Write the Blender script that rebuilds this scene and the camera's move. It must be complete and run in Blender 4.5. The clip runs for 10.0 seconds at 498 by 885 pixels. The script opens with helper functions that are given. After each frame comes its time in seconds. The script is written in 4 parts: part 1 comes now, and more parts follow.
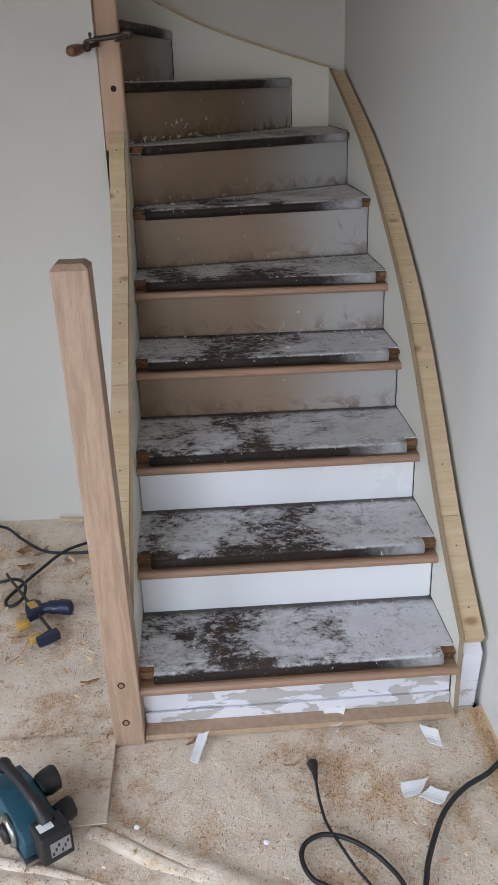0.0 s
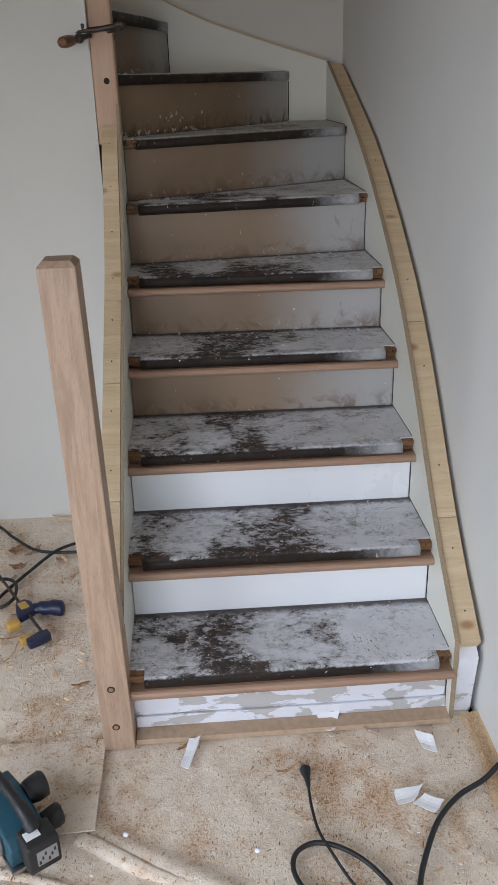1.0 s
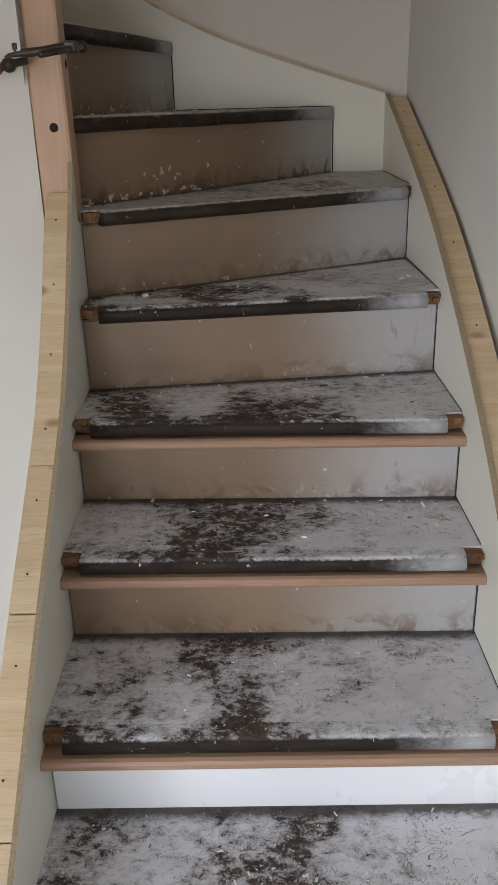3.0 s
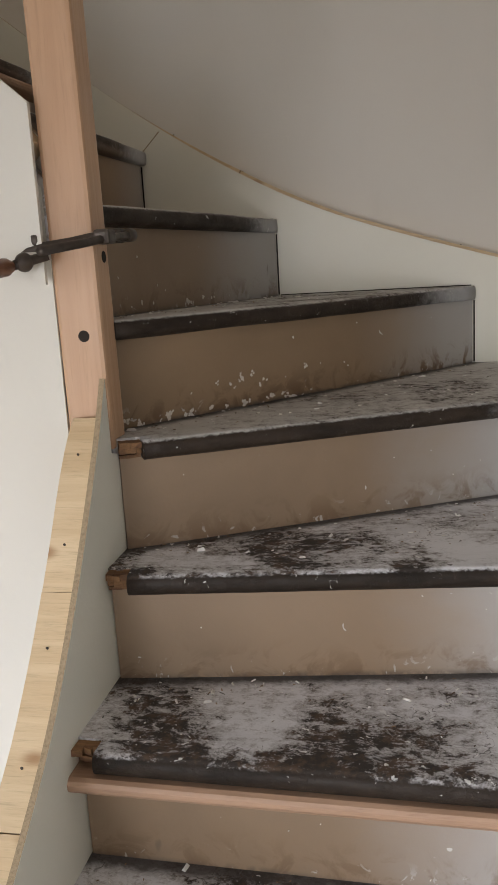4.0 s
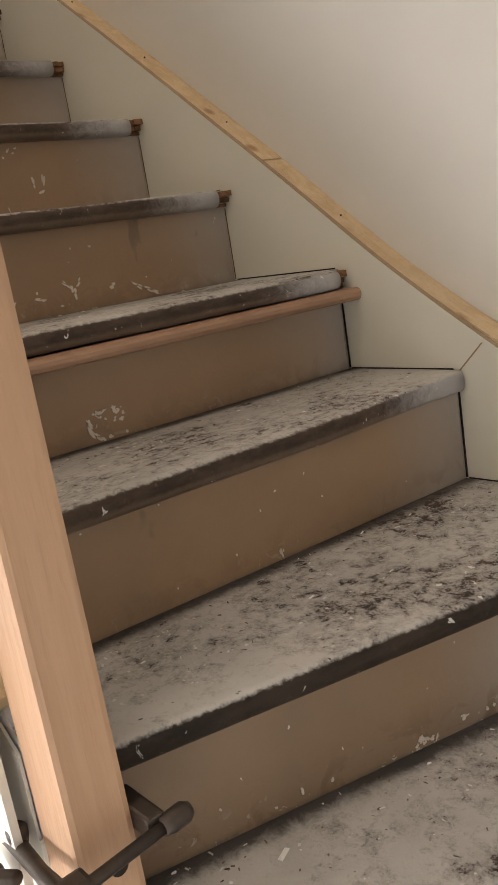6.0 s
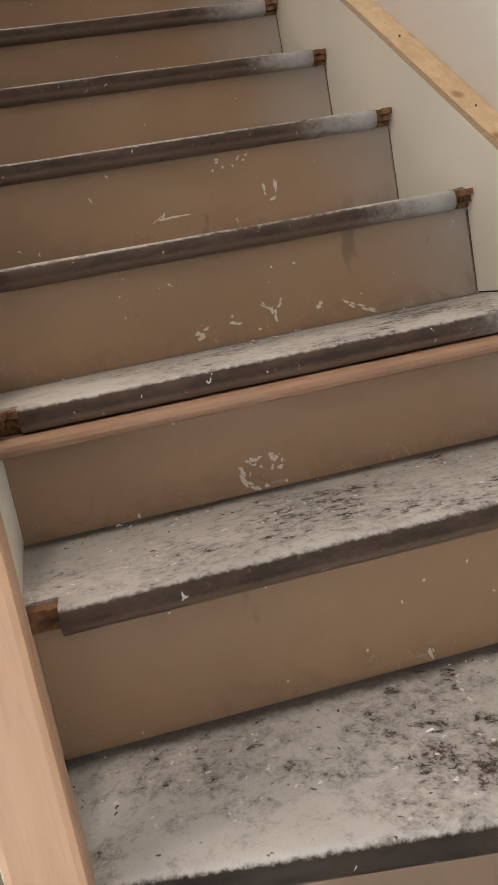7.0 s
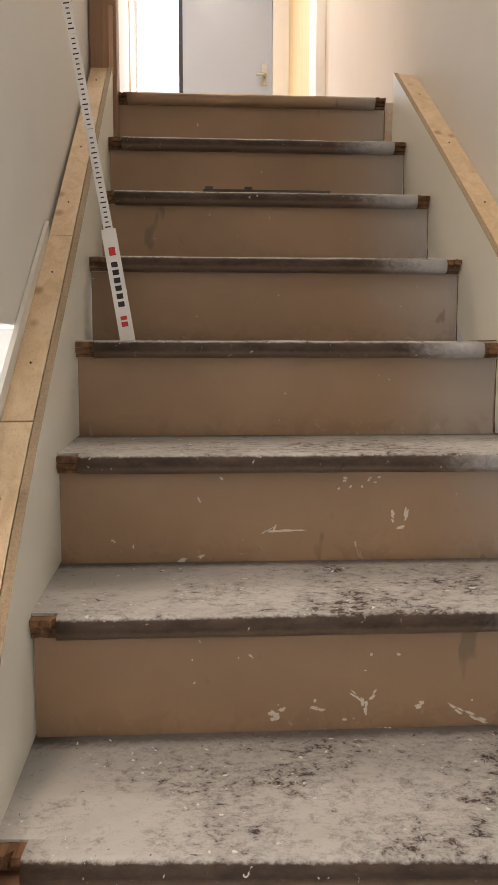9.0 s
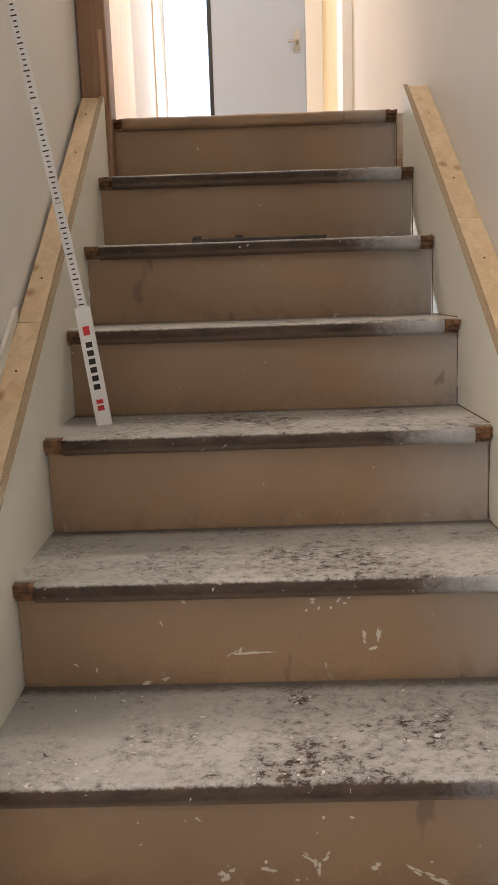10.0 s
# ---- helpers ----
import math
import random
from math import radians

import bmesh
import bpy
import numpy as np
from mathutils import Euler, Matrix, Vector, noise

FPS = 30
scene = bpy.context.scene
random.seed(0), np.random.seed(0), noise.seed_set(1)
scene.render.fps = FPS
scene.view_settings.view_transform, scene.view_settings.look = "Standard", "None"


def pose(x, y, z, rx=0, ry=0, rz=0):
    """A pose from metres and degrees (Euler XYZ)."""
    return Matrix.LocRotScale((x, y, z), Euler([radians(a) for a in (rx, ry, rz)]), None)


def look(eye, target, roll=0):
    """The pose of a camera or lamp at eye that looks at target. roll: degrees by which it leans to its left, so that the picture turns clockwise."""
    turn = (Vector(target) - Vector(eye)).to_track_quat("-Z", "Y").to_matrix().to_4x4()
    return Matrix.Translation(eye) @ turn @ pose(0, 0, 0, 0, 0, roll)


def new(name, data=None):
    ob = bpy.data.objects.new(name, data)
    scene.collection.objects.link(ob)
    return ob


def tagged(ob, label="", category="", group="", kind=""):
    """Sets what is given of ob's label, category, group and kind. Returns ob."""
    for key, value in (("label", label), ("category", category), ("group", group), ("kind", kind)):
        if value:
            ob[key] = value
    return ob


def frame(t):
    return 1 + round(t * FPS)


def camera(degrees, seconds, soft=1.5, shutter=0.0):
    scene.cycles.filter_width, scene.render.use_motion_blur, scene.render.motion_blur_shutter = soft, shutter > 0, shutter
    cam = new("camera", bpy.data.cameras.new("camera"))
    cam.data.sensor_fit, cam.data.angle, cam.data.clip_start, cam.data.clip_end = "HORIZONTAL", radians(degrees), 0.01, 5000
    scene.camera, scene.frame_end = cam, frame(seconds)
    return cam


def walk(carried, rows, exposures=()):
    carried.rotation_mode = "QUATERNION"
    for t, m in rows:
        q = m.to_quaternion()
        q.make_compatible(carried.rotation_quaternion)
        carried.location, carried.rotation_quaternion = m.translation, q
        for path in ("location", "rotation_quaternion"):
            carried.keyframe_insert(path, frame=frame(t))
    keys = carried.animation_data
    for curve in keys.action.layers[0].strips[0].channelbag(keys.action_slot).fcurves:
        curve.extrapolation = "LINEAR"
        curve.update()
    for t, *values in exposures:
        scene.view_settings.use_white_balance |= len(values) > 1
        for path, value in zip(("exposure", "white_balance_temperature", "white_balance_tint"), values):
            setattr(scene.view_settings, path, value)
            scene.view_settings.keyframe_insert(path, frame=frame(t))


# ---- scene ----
cam = camera(33.7, 10.0)
PATH = [
    (0, (0.188, -0.374, 1.414), (0.29, 1.459, 0.62), -1.9),
    (0.5, (0.196, -0.351, 1.412), (0.299, 1.48, 0.614), -1.7),
    (1, (0.205, -0.338, 1.412), (0.308, 1.489, 0.606), -1.7),
    (1.5, (0.224, -0.288, 1.416), (0.329, 1.536, 0.602), -1.4),
    (2, (0.257, 0.007, 1.428), (0.35, 1.832, 0.615), -1.2),
    (2.2, (0.267, 0.151, 1.439), (0.35, 1.976, 0.624), -1.2),
    (3.3, (0.389, 0.723, 1.475), (0.274, 2.597, 0.787), -2.2),
    (3.5, (0.41, 0.83, 1.492), (0.212, 2.724, 0.881), -2.7),
    (4, (0.448, 1.137, 1.503), (0.061, 3.056, 1.095), -3.3),
    (4.5, (0.49, 1.453, 1.642), (-0.301, 3.283, 1.484), -5.1),
    (5, (0.545, 1.678, 1.731), (-0.469, 3.395, 1.576), -6.5),
    (5.2, (0.556, 1.774, 1.787), (-0.56, 3.423, 1.598), -8.5),
    (6.3, (0.592, 2.205, 2.131), (-1.053, 3.209, 1.6), -10.9),
    (6.5, (0.583, 2.287, 2.164), (-1.166, 3.125, 1.676), -12.4),
    (7, (0.575, 2.418, 2.087), (-1.33, 2.87, 1.678), -10.7),
    (7.5, (0.558, 2.524, 2.103), (-1.419, 2.627, 1.815), -8.6),
    (8, (0.535, 2.549, 2.178), (-1.455, 2.593, 1.98), -4.2),
    (8.5, (0.496, 2.564, 2.304), (-1.485, 2.757, 2.11), -1.0),
    (9, (0.371, 2.561, 2.499), (-1.61, 2.707, 2.266), 0.1),
    (9.5, (0.328, 2.658, 2.62), (-1.641, 2.798, 2.302), -0.9),
    (10, (0.271, 2.735, 2.767), (-1.694, 2.717, 2.393), -1.9),
]
EXPOSURES = [(0, -0.1, 6300, 15), (1.4, -0.12, 6300, 15), (2.2, -0.1, 6350, 15), (3.5, 0.52, 6800, 16), (4.0, 0.8, 6850, 16), (4.5, 1.0, 6850, 16), (5.2, 1.3, 6600, 15),
             (6.3, 2.35, 7000, 17), (6.7, 2.5, 6850, 17), (7.5, 3.15, 5500, 15), (8.0, 2.65, 6100, 15), (8.5, 2.6, 6400, 16), (9, 2.85, 6400, 17), (10, 2.8, 6200, 17)]
walk(cam, [(t, look(eye, target, roll)) for t, eye, target, roll in PATH], EXPOSURES)

# ---- world and lights ----
world = bpy.data.worlds.new("world")
scene.world = world
world.use_nodes = True
wt = world.node_tree
sky = wt.nodes.new("ShaderNodeTexSky")
sky.sky_type, sky.sun_disc = "NISHITA", False
sky.sun_elevation, sky.sun_rotation = radians(40), radians(200)
wt.links.new(sky.outputs[0], wt.nodes["Background"].inputs[0])
wt.nodes["Background"].inputs[1].default_value = 0.12


def area(name, eye, target, w, h, watts, colour, spread=180):
    d = bpy.data.lights.new(name, "AREA")
    d.shape, d.size, d.size_y, d.energy, d.color, d.spread = "RECTANGLE", w, h, watts, colour, radians(spread)
    ob = new(name, d)
    ob.matrix_world = look(eye, target)
    return ob


area("window_light_rear", (-0.65, -2.10, 1.20), (-0.1, 0.9, 0.0), 1.7, 1.3, 18.5, (0.82, 0.91, 1.0), 92)
area("window_light_side", (-1.90, -0.10, 1.10), (0.2, 0.9, 0.0), 1.5, 1.3, 13, (0.82, 0.91, 1.0), 95)
area("window_light_landing", (-5.0, 2.42, 4.3), (-2.0, 2.75, 3.6), 0.3, 1.7, 2.0, (0.86, 0.93, 1.0))
area("ceiling_light_landing", (-3.2, 2.75, 5.55), (-3.2, 2.75, 3), 0.5, 0.5, 4.2, (1.0, 0.86, 0.7))
# unseen fill light, added above the turn to brighten winders and upper risers
area("ceiling_light_stairwell", (0.25, 1.7, 5.58), (0.1, 2.0, 3), 0.5, 0.5, 5.4, (1.0, 0.84, 0.66))

# ---- materials ----


class Graph:
    """A small wrapper that builds a node material."""

    def __init__(self, name):
        self.m = bpy.data.materials.new(name)
        self.m.use_nodes = True
        self.t = self.m.node_tree
        self.bsdf = self.t.nodes["Principled BSDF"]
        self.co = self.t.nodes.new("ShaderNodeTexCoord")
        self.info = self.t.nodes.new("ShaderNodeObjectInfo")

    def node(self, kind, **inputs):
        n = self.t.nodes.new(kind)
        for k, v in inputs.items():
            self.put(n.inputs[k.replace("_", " ")], v)
        return n

    def put(self, socket, v):
        if isinstance(v, bpy.types.NodeSocket):
            self.t.links.new(v, socket)
        else:
            socket.default_value = v

    def math(self, op, a, b=0.0, clamp=False):
        n = self.t.nodes.new("ShaderNodeMath")
        n.operation, n.use_clamp = op, clamp
        self.put(n.inputs[0], a)
        self.put(n.inputs[1], b)
        return n.outputs[0]

    def place(self, kind="Object", scale=(1, 1, 1), shift=True):
        """Coordinates, scaled, and moved by each object's own random number."""
        mp = self.t.nodes.new("ShaderNodeMapping")
        self.t.links.new(self.co.outputs[kind], mp.inputs["Vector"])
        mp.inputs["Scale"].default_value = scale
        if shift:
            r = self.math("MULTIPLY", self.info.outputs["Random"], 37.0)
            comb = self.t.nodes.new("ShaderNodeCombineXYZ")
            for k in range(3):
                self.t.links.new(r, comb.inputs[k])
            self.t.links.new(comb.outputs[0], mp.inputs["Location"])
        return mp.outputs[0]

    def noise(self, vec, scale, detail=4.0, rough=0.6, warp=0.0):
        n = self.node("ShaderNodeTexNoise", Vector=vec, Scale=scale, Detail=detail, Roughness=rough, Distortion=warp)
        return n.outputs["Fac"]

    def ramp(self, fac, a, b, lo=0.0, hi=1.0):
        n = self.t.nodes.new("ShaderNodeMapRange")
        n.interpolation_type = "SMOOTHSTEP"
        self.put(n.inputs["Value"], fac)
        for k, v in (("From Min", a), ("From Max", b), ("To Min", lo), ("To Max", hi)):
            self.put(n.inputs[k], v)
        return n.outputs[0]

    def mix(self, fac, a, b):
        n = self.t.nodes.new("ShaderNodeMix")
        n.data_type = "RGBA"
        self.put(n.inputs["Factor"], fac)
        for k, v in ((6, a), (7, b)):
            self.put(n.inputs[k], (*v, 1) if isinstance(v, tuple) and len(v) == 3 else v)
        return n.outputs[2]

    def done(self, colour, rough=0.6, bump=None, depth=0.001, strength=0.5, metal=0.0):
        self.put(self.bsdf.inputs["Base Color"], (*colour, 1) if isinstance(colour, tuple) else colour)
        self.put(self.bsdf.inputs["Roughness"], rough)
        self.put(self.bsdf.inputs["Metallic"], metal)
        if bump is not None:
            b = self.node("ShaderNodeBump", Height=bump, Distance=depth, Strength=strength)
            self.t.links.new(b.outputs[0], self.bsdf.inputs["Normal"])
        return self.m


def plaster(name, colour, dirt=0.25, rough=0.75):
    g = Graph(name)
    v = g.place(shift=False)
    big, fine = g.noise(v, 1.3, 5), g.noise(v, 90, 4)
    smear = g.noise(g.place(scale=(1, 1, 0.35), shift=False), 7, 6, 0.65, 0.6)
    c = g.mix(g.ramp(big, 0.35, 0.75, 0, dirt), colour, tuple(k * 0.82 for k in colour))
    c = g.mix(g.ramp(smear, 0.6, 0.8, 0, dirt * 0.5), c, tuple(k * 0.7 for k in colour))
    h = g.math("ADD", g.math("MULTIPLY", big, 3.0), fine)
    return g.done(c, g.ramp(smear, 0.3, 0.8, rough - 0.08, rough + 0.1), h, 0.0012, 0.35)


def timber(name, light, dark, axis=2, rings=26.0, rough=0.55, knots=0.0, fine=1.0):
    """Sawn or planed wood with the grain along one axis."""
    g = Graph(name)
    sc = [1.0, 1.0, 1.0]
    sc[axis] = 0.07
    v = g.place(scale=tuple(sc))
    n1 = g.noise(v, rings, 5, 0.6, 0.8)
    n2 = g.noise(v, rings * 9, 3, 0.7, 0.2)
    sc[axis] = 0.25
    n3 = g.noise(g.place(scale=tuple(sc)), 5.0, 3)
    c = g.mix(g.ramp(n1, 0.32, 0.68), light, dark)
    c = g.mix(g.ramp(n2, 0.5, 0.75, 0, 0.35 * fine), c, tuple(k * 0.6 for k in dark))
    c = g.mix(g.ramp(n3, 0.45, 0.75, 0, 0.3), c, tuple(k * 0.78 for k in light))
    if knots:
        vor = g.node("ShaderNodeTexVoronoi", Vector=g.place(scale=tuple(0.55 if k == axis else 1.0 for k in range(3))), Scale=knots)
        k = g.ramp(vor.outputs["Distance"], 0.05, 0.20, 0.8, 0.0)
        c = g.mix(k, c, (0.28, 0.13, 0.05))
    return g.done(c, g.ramp(n2, 0.3, 0.8, rough - 0.08, rough + 0.15), n2, 0.0006, 0.5)


def scuffed(name, wear, tone, nose, stretch):
    """Old white paint on a tread with a smeared film and torn dark residue of a glued covering, and the enamel of its nosing.
    v runs in metres from the riser behind; on the nosing it is 2 plus the drop below the tread."""
    g = Graph(name)
    uv = g.node("ShaderNodeSeparateXYZ", Vector=g.co.outputs["UV"])
    u, w = uv.outputs[0], uv.outputs[1]
    v = g.place(shift=False)
    along = g.place(scale=stretch, shift=False)
    big = g.noise(v, 6.5, 3, 0.5, 0.4)
    med = g.noise(along, 42 if wear > 0.5 else 62, 8, 0.74, 0.5)
    brush = g.noise(g.place(scale=tuple(k * k for k in stretch), shift=False), 75, 5, 0.7, 0.5)
    grain = g.noise(v, 280, 4, 0.75)
    mask = g.math("ADD", g.ramp(big, 0.36, 0.64, -0.075, 0.062), g.ramp(u, 0.45, 0.95, 0.022, -0.105))
    if wear < 0.9:
        mask = g.math("ADD", g.ramp(big, 0.34, 0.68, -0.075, 0.014 + 0.06 * (wear - 0.42)), g.ramp(g.math("ABSOLUTE", g.math("SUBTRACT", u, 0.62)), 0.15, 0.5, 0.010, -0.05))
    else:
        mask = g.math("ADD", mask, g.ramp(w, 1.8, 1.9, -0.012, 0.032))
    mix1 = g.math("ADD", g.math("MULTIPLY", med, 0.52), g.math("MULTIPLY", brush, 0.26))
    s = g.math("ADD", g.math("ADD", mix1, g.math("MULTIPLY", grain, 0.22)), mask)
    # the paint itself: yellowed and greyed unevenly, smeared with a thin dirty film
    c = g.mix(g.ramp(g.noise(along, 9, 7, 0.7, 0.6), 0.35, 0.7, 0, 0.55), tone, tuple(k * 0.72 for k in tone))
    film = g.ramp(s, 0.40, 0.56, 0, 0.80)
    c = g.mix(film, c, (0.215, 0.195, 0.185))
    # upper treads: soft shade towards the riser behind, painted into the colour
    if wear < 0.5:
        back_shade = g.math("ADD", w, g.math("MULTIPLY", g.math("SUBTRACT", big, 0.5), 0.12))
        c = g.mix(g.ramp(back_shade, 0.03, 0.16, 0.45, 0.0), c, tuple(k * 0.5 for k in tone))
    core = g.ramp(s, 0.515, 0.575, 0, 0.95)
    glue = g.mix(g.ramp(g.noise(v, 34, 6, 0.75), 0.44, 0.62), (0.026, 0.019, 0.015), (0.085, 0.050, 0.030))
    c = g.mix(core, c, glue)
    # swept clean streaks and clots of scraped filler
    wipe = g.math("MULTIPLY", g.ramp(g.noise(along, 30, 6, 0.7, 0.4), 0.56, 0.66, 0, 0.75), g.ramp(s, 0.38, 0.50))
    c = g.mix(wipe, c, tuple(k * 0.86 for k in tone))
    clot = g.math("MULTIPLY", g.ramp(g.noise(v, 85, 3, 0.5, 0.2), 0.675, 0.70, 0, 0.9), g.ramp(big, 0.42, 0.56))
    c = g.mix(clot, c, (0.76, 0.76, 0.75))
    # fine curled scratches
    bend = g.math("ABSOLUTE", g.math("SUBTRACT", g.noise(v, 16, 2, 0.5, 3.2), 0.5))
    scratch = g.math("MULTIPLY", g.ramp(bend, 0.004, 0.013, 0.8 if wear > 0.9 else 0.0, 0), g.ramp(g.noise(v, 7.5, 3), 0.53, 0.60))
    c = g.mix(scratch, c, (0.04, 0.033, 0.03))
    nick = g.ramp(g.noise(along, 31, 3, 0.5, 2.6), 0.715, 0.73, 0, 0.9)
    c = g.mix(nick, c, (0.035, 0.03, 0.028))
    # the dark unpainted line along the riser behind
    edge = g.math("ADD", w, g.math("MULTIPLY", g.math("SUBTRACT", med, 0.5), 0.06))
    band = g.ramp(edge, 0.010, 0.034 + 0.008 * (1 - wear), 0.92, 0)
    c = g.mix(band, c, (0.060, 0.050, 0.046) if wear > 0.5 else (0.082, 0.072, 0.066))
    # the front of the nosing: brown-black enamel with a ragged upper edge
    rag = g.math("SUBTRACT", g.noise(v, 120, 6, 0.75), 0.5)
    drop = g.math("ADD", g.math("SUBTRACT", w, 2.0), g.math("MULTIPLY", rag, 0.009))
    face = g.ramp(drop, 0.0012, 0.0052, 0, 1)
    streak = g.noise(g.place(scale=(0.4, 0.4, 1), shift=False), 34, 6, 0.7)
    e = g.mix(g.ramp(streak, 0.35, 0.7), nose, tuple(k * 0.5 for k in nose))
    if wear < 0.5:
        e = g.mix(g.ramp(drop, 0.017, 0.024, 0, 0.75), e, (0.150, 0.105, 0.075))
    scrape = g.ramp(g.noise(g.place(scale=(1, 1, 0.3), shift=False), 36, 7, 0.8), 0.62, 0.69, 0, 0.5)
    e = g.mix(scrape, e, tuple(k * 2.3 for k in nose))
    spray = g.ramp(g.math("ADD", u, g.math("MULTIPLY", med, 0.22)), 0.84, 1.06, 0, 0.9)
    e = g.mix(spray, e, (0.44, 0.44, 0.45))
    e = g.mix(g.ramp(g.noise(v, 75, 4, 0.6, 1.2), 0.685, 0.71, 0, 0.85), e, (0.70, 0.70, 0.68))
    c = g.mix(face, c, e)
    h = g.math("ADD", g.math("ADD", med, g.math("MULTIPLY", core, 0.35)), g.math("ADD", g.math("MULTIPLY", clot, 0.9), g.math("MULTIPLY", grain, 0.4)))
    rough = g.mix(face, g.ramp(s, 0.40, 0.62, 0.58, 0.85), g.ramp(streak, 0.3, 0.7, 0.42, 0.62))
    g.put(g.bsdf.inputs["Specular IOR Level"], g.ramp(face, 0, 1, 0.4, 0.22))
    return g.done(c, rough, h, 0.0018, 0.6 if wear > 0.5 else 0.4)


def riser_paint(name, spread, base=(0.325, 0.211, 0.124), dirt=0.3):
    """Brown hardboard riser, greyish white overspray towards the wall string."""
    g = Graph(name)
    uv = g.node("ShaderNodeSeparateXYZ", Vector=g.co.outputs["UV"])
    u, up = uv.outputs[0], uv.outputs[1]
    v = g.place()
    n = g.noise(v, 3.5, 5, 0.6, 0.3)
    fine = g.noise(v, 160, 4)
    c = g.mix(g.ramp(n, 0.3, 0.7, 0, 0.6), base, tuple(k * 0.78 for k in base))
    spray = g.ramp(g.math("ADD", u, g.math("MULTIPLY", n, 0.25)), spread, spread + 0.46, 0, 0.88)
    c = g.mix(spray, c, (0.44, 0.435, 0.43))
    stain = g.math("MULTIPLY", g.ramp(up, 0.12, 0.50, 0.8 * dirt, 0), g.ramp(g.noise(v, 17, 5, 0.65, 0.8), 0.46, 0.60))
    soil = g.math("MULTIPLY", g.ramp(g.math("ADD", up, g.math("MULTIPLY", n, 0.14)), 0.155, 0.225, 0.85 * dirt, 0), g.ramp(g.noise(v, 24, 5, 0.7, 0.6), 0.36, 0.55))
    c = g.mix(stain, c, (0.15, 0.085, 0.042))
    c = g.mix(soil, c, (0.070, 0.052, 0.040))
    peel = g.math("MULTIPLY", g.ramp(up, 0.10, 0.34, 1, 0), g.ramp(g.noise(v, 38, 5, 0.6, 1.3), 0.63, 0.66, 0, 0.8 * dirt))
    c = g.mix(peel, c, (0.55, 0.53, 0.50))
    drip = g.ramp(g.noise(g.place(scale=(1, 1, 0.5)), 13, 3, 0.5, 0.3), 0.69, 0.74, 0, 0.5)
    c = g.mix(drip, c, (0.10, 0.07, 0.05))
    spots = g.ramp(g.noise(v, 46, 2, 0.5, 0.6), 0.75, 0.78, 0, 0.8)
    c = g.mix(spots, c, (0.6, 0.58, 0.54))
    return g.done(c, g.ramp(n, 0.3, 0.7, 0.42, 0.6), g.math("ADD", fine, n), 0.0008, 0.4)


def old_white(name):
    """Peeling white paint over bare grey board."""
    g = Graph(name)
    v = g.place(scale=(0.55, 1, 1.3), shift=False)
    n = g.noise(v, 15, 7, 0.62, 0.4)
    c = g.mix(g.ramp(n, 0.505, 0.525), (0.74, 0.745, 0.79), (0.50, 0.485, 0.47))
    c = g.mix(g.ramp(g.noise(v, 30, 6, 0.7, 1), 0.68, 0.74, 0, 0.7), c, (0.25, 0.24, 0.23))
    return g.done(c, 0.6, g.ramp(n, 0.52, 0.56, 1, 0), 0.001, 0.8)


def floor_paper(name):
    """Cream felt-paper floor cover, dusted with sawdust and chips."""
    g = Graph(name)
    v = g.place(shift=False)
    big = g.noise(v, 3.2, 6, 0.66, 0.4)
    mid = g.noise(v, 17, 8, 0.76, 0.3)
    chips = g.noise(v, 95, 5, 0.75, 0.7)
    fibre = g.noise(g.place(scale=(1, 0.45, 1), shift=False), 120, 4, 0.6, 3.0)
    fibre2 = g.noise(g.place(scale=(0.45, 1, 1), shift=False), 105, 4, 0.6, 3.0)
    grit = g.noise(v, 260, 3, 0.7)
    c = g.mix(g.ramp(mid, 0.35, 0.68), (0.86, 0.755, 0.63), (0.76, 0.63, 0.49))
    heap = g.math("ADD", g.math("MULTIPLY", big, 0.95), g.math("MULTIPLY", mid, 0.55))
    c = g.mix(g.ramp(heap, 0.70, 0.98, 0, 0.7), c, (0.62, 0.365, 0.19))
    spread = g.ramp(heap, 0.60, 0.95, -0.065, 0.065)
    for f, tint in ((fibre, (0.36, 0.17, 0.065)), (fibre2, (0.44, 0.25, 0.11)), (chips, (0.34, 0.165, 0.07))):
        c = g.mix(g.ramp(g.math("ADD", f, spread), 0.62, 0.66, 0, 0.8), c, tint)
    c = g.mix(g.ramp(chips, 0.30, 0.36, 0.75, 0), c, (0.80, 0.75, 0.66))
    c = g.mix(g.ramp(g.math("ADD", g.math("MULTIPLY", grit, 0.7), g.math("MULTIPLY", mid, 0.4)), 0.70, 0.78, 0, 0.85), c, (0.10, 0.065, 0.042))
    h = g.math("ADD", g.math("MULTIPLY", chips, 0.8), g.math("ADD", mid, g.math("MULTIPLY", fibre, 0.4)))
    return g.done(c, 0.9, h, 0.005, 0.75)


def plain(name, colour, rough=0.5, metal=0.0, var=0.25, scale=30.0, depth=0.0004):
    g = Graph(name)
    n = g.noise(g.place(), scale, 5, 0.65, 0.3)
    c = g.mix(g.ramp(n, 0.35, 0.75, 0, var), colour, tuple(k * 0.55 for k in colour))
    return g.done(c, g.ramp(n, 0.3, 0.7, max(rough - 0.1, 0.02), rough + 0.1), n, depth, 0.4, metal)


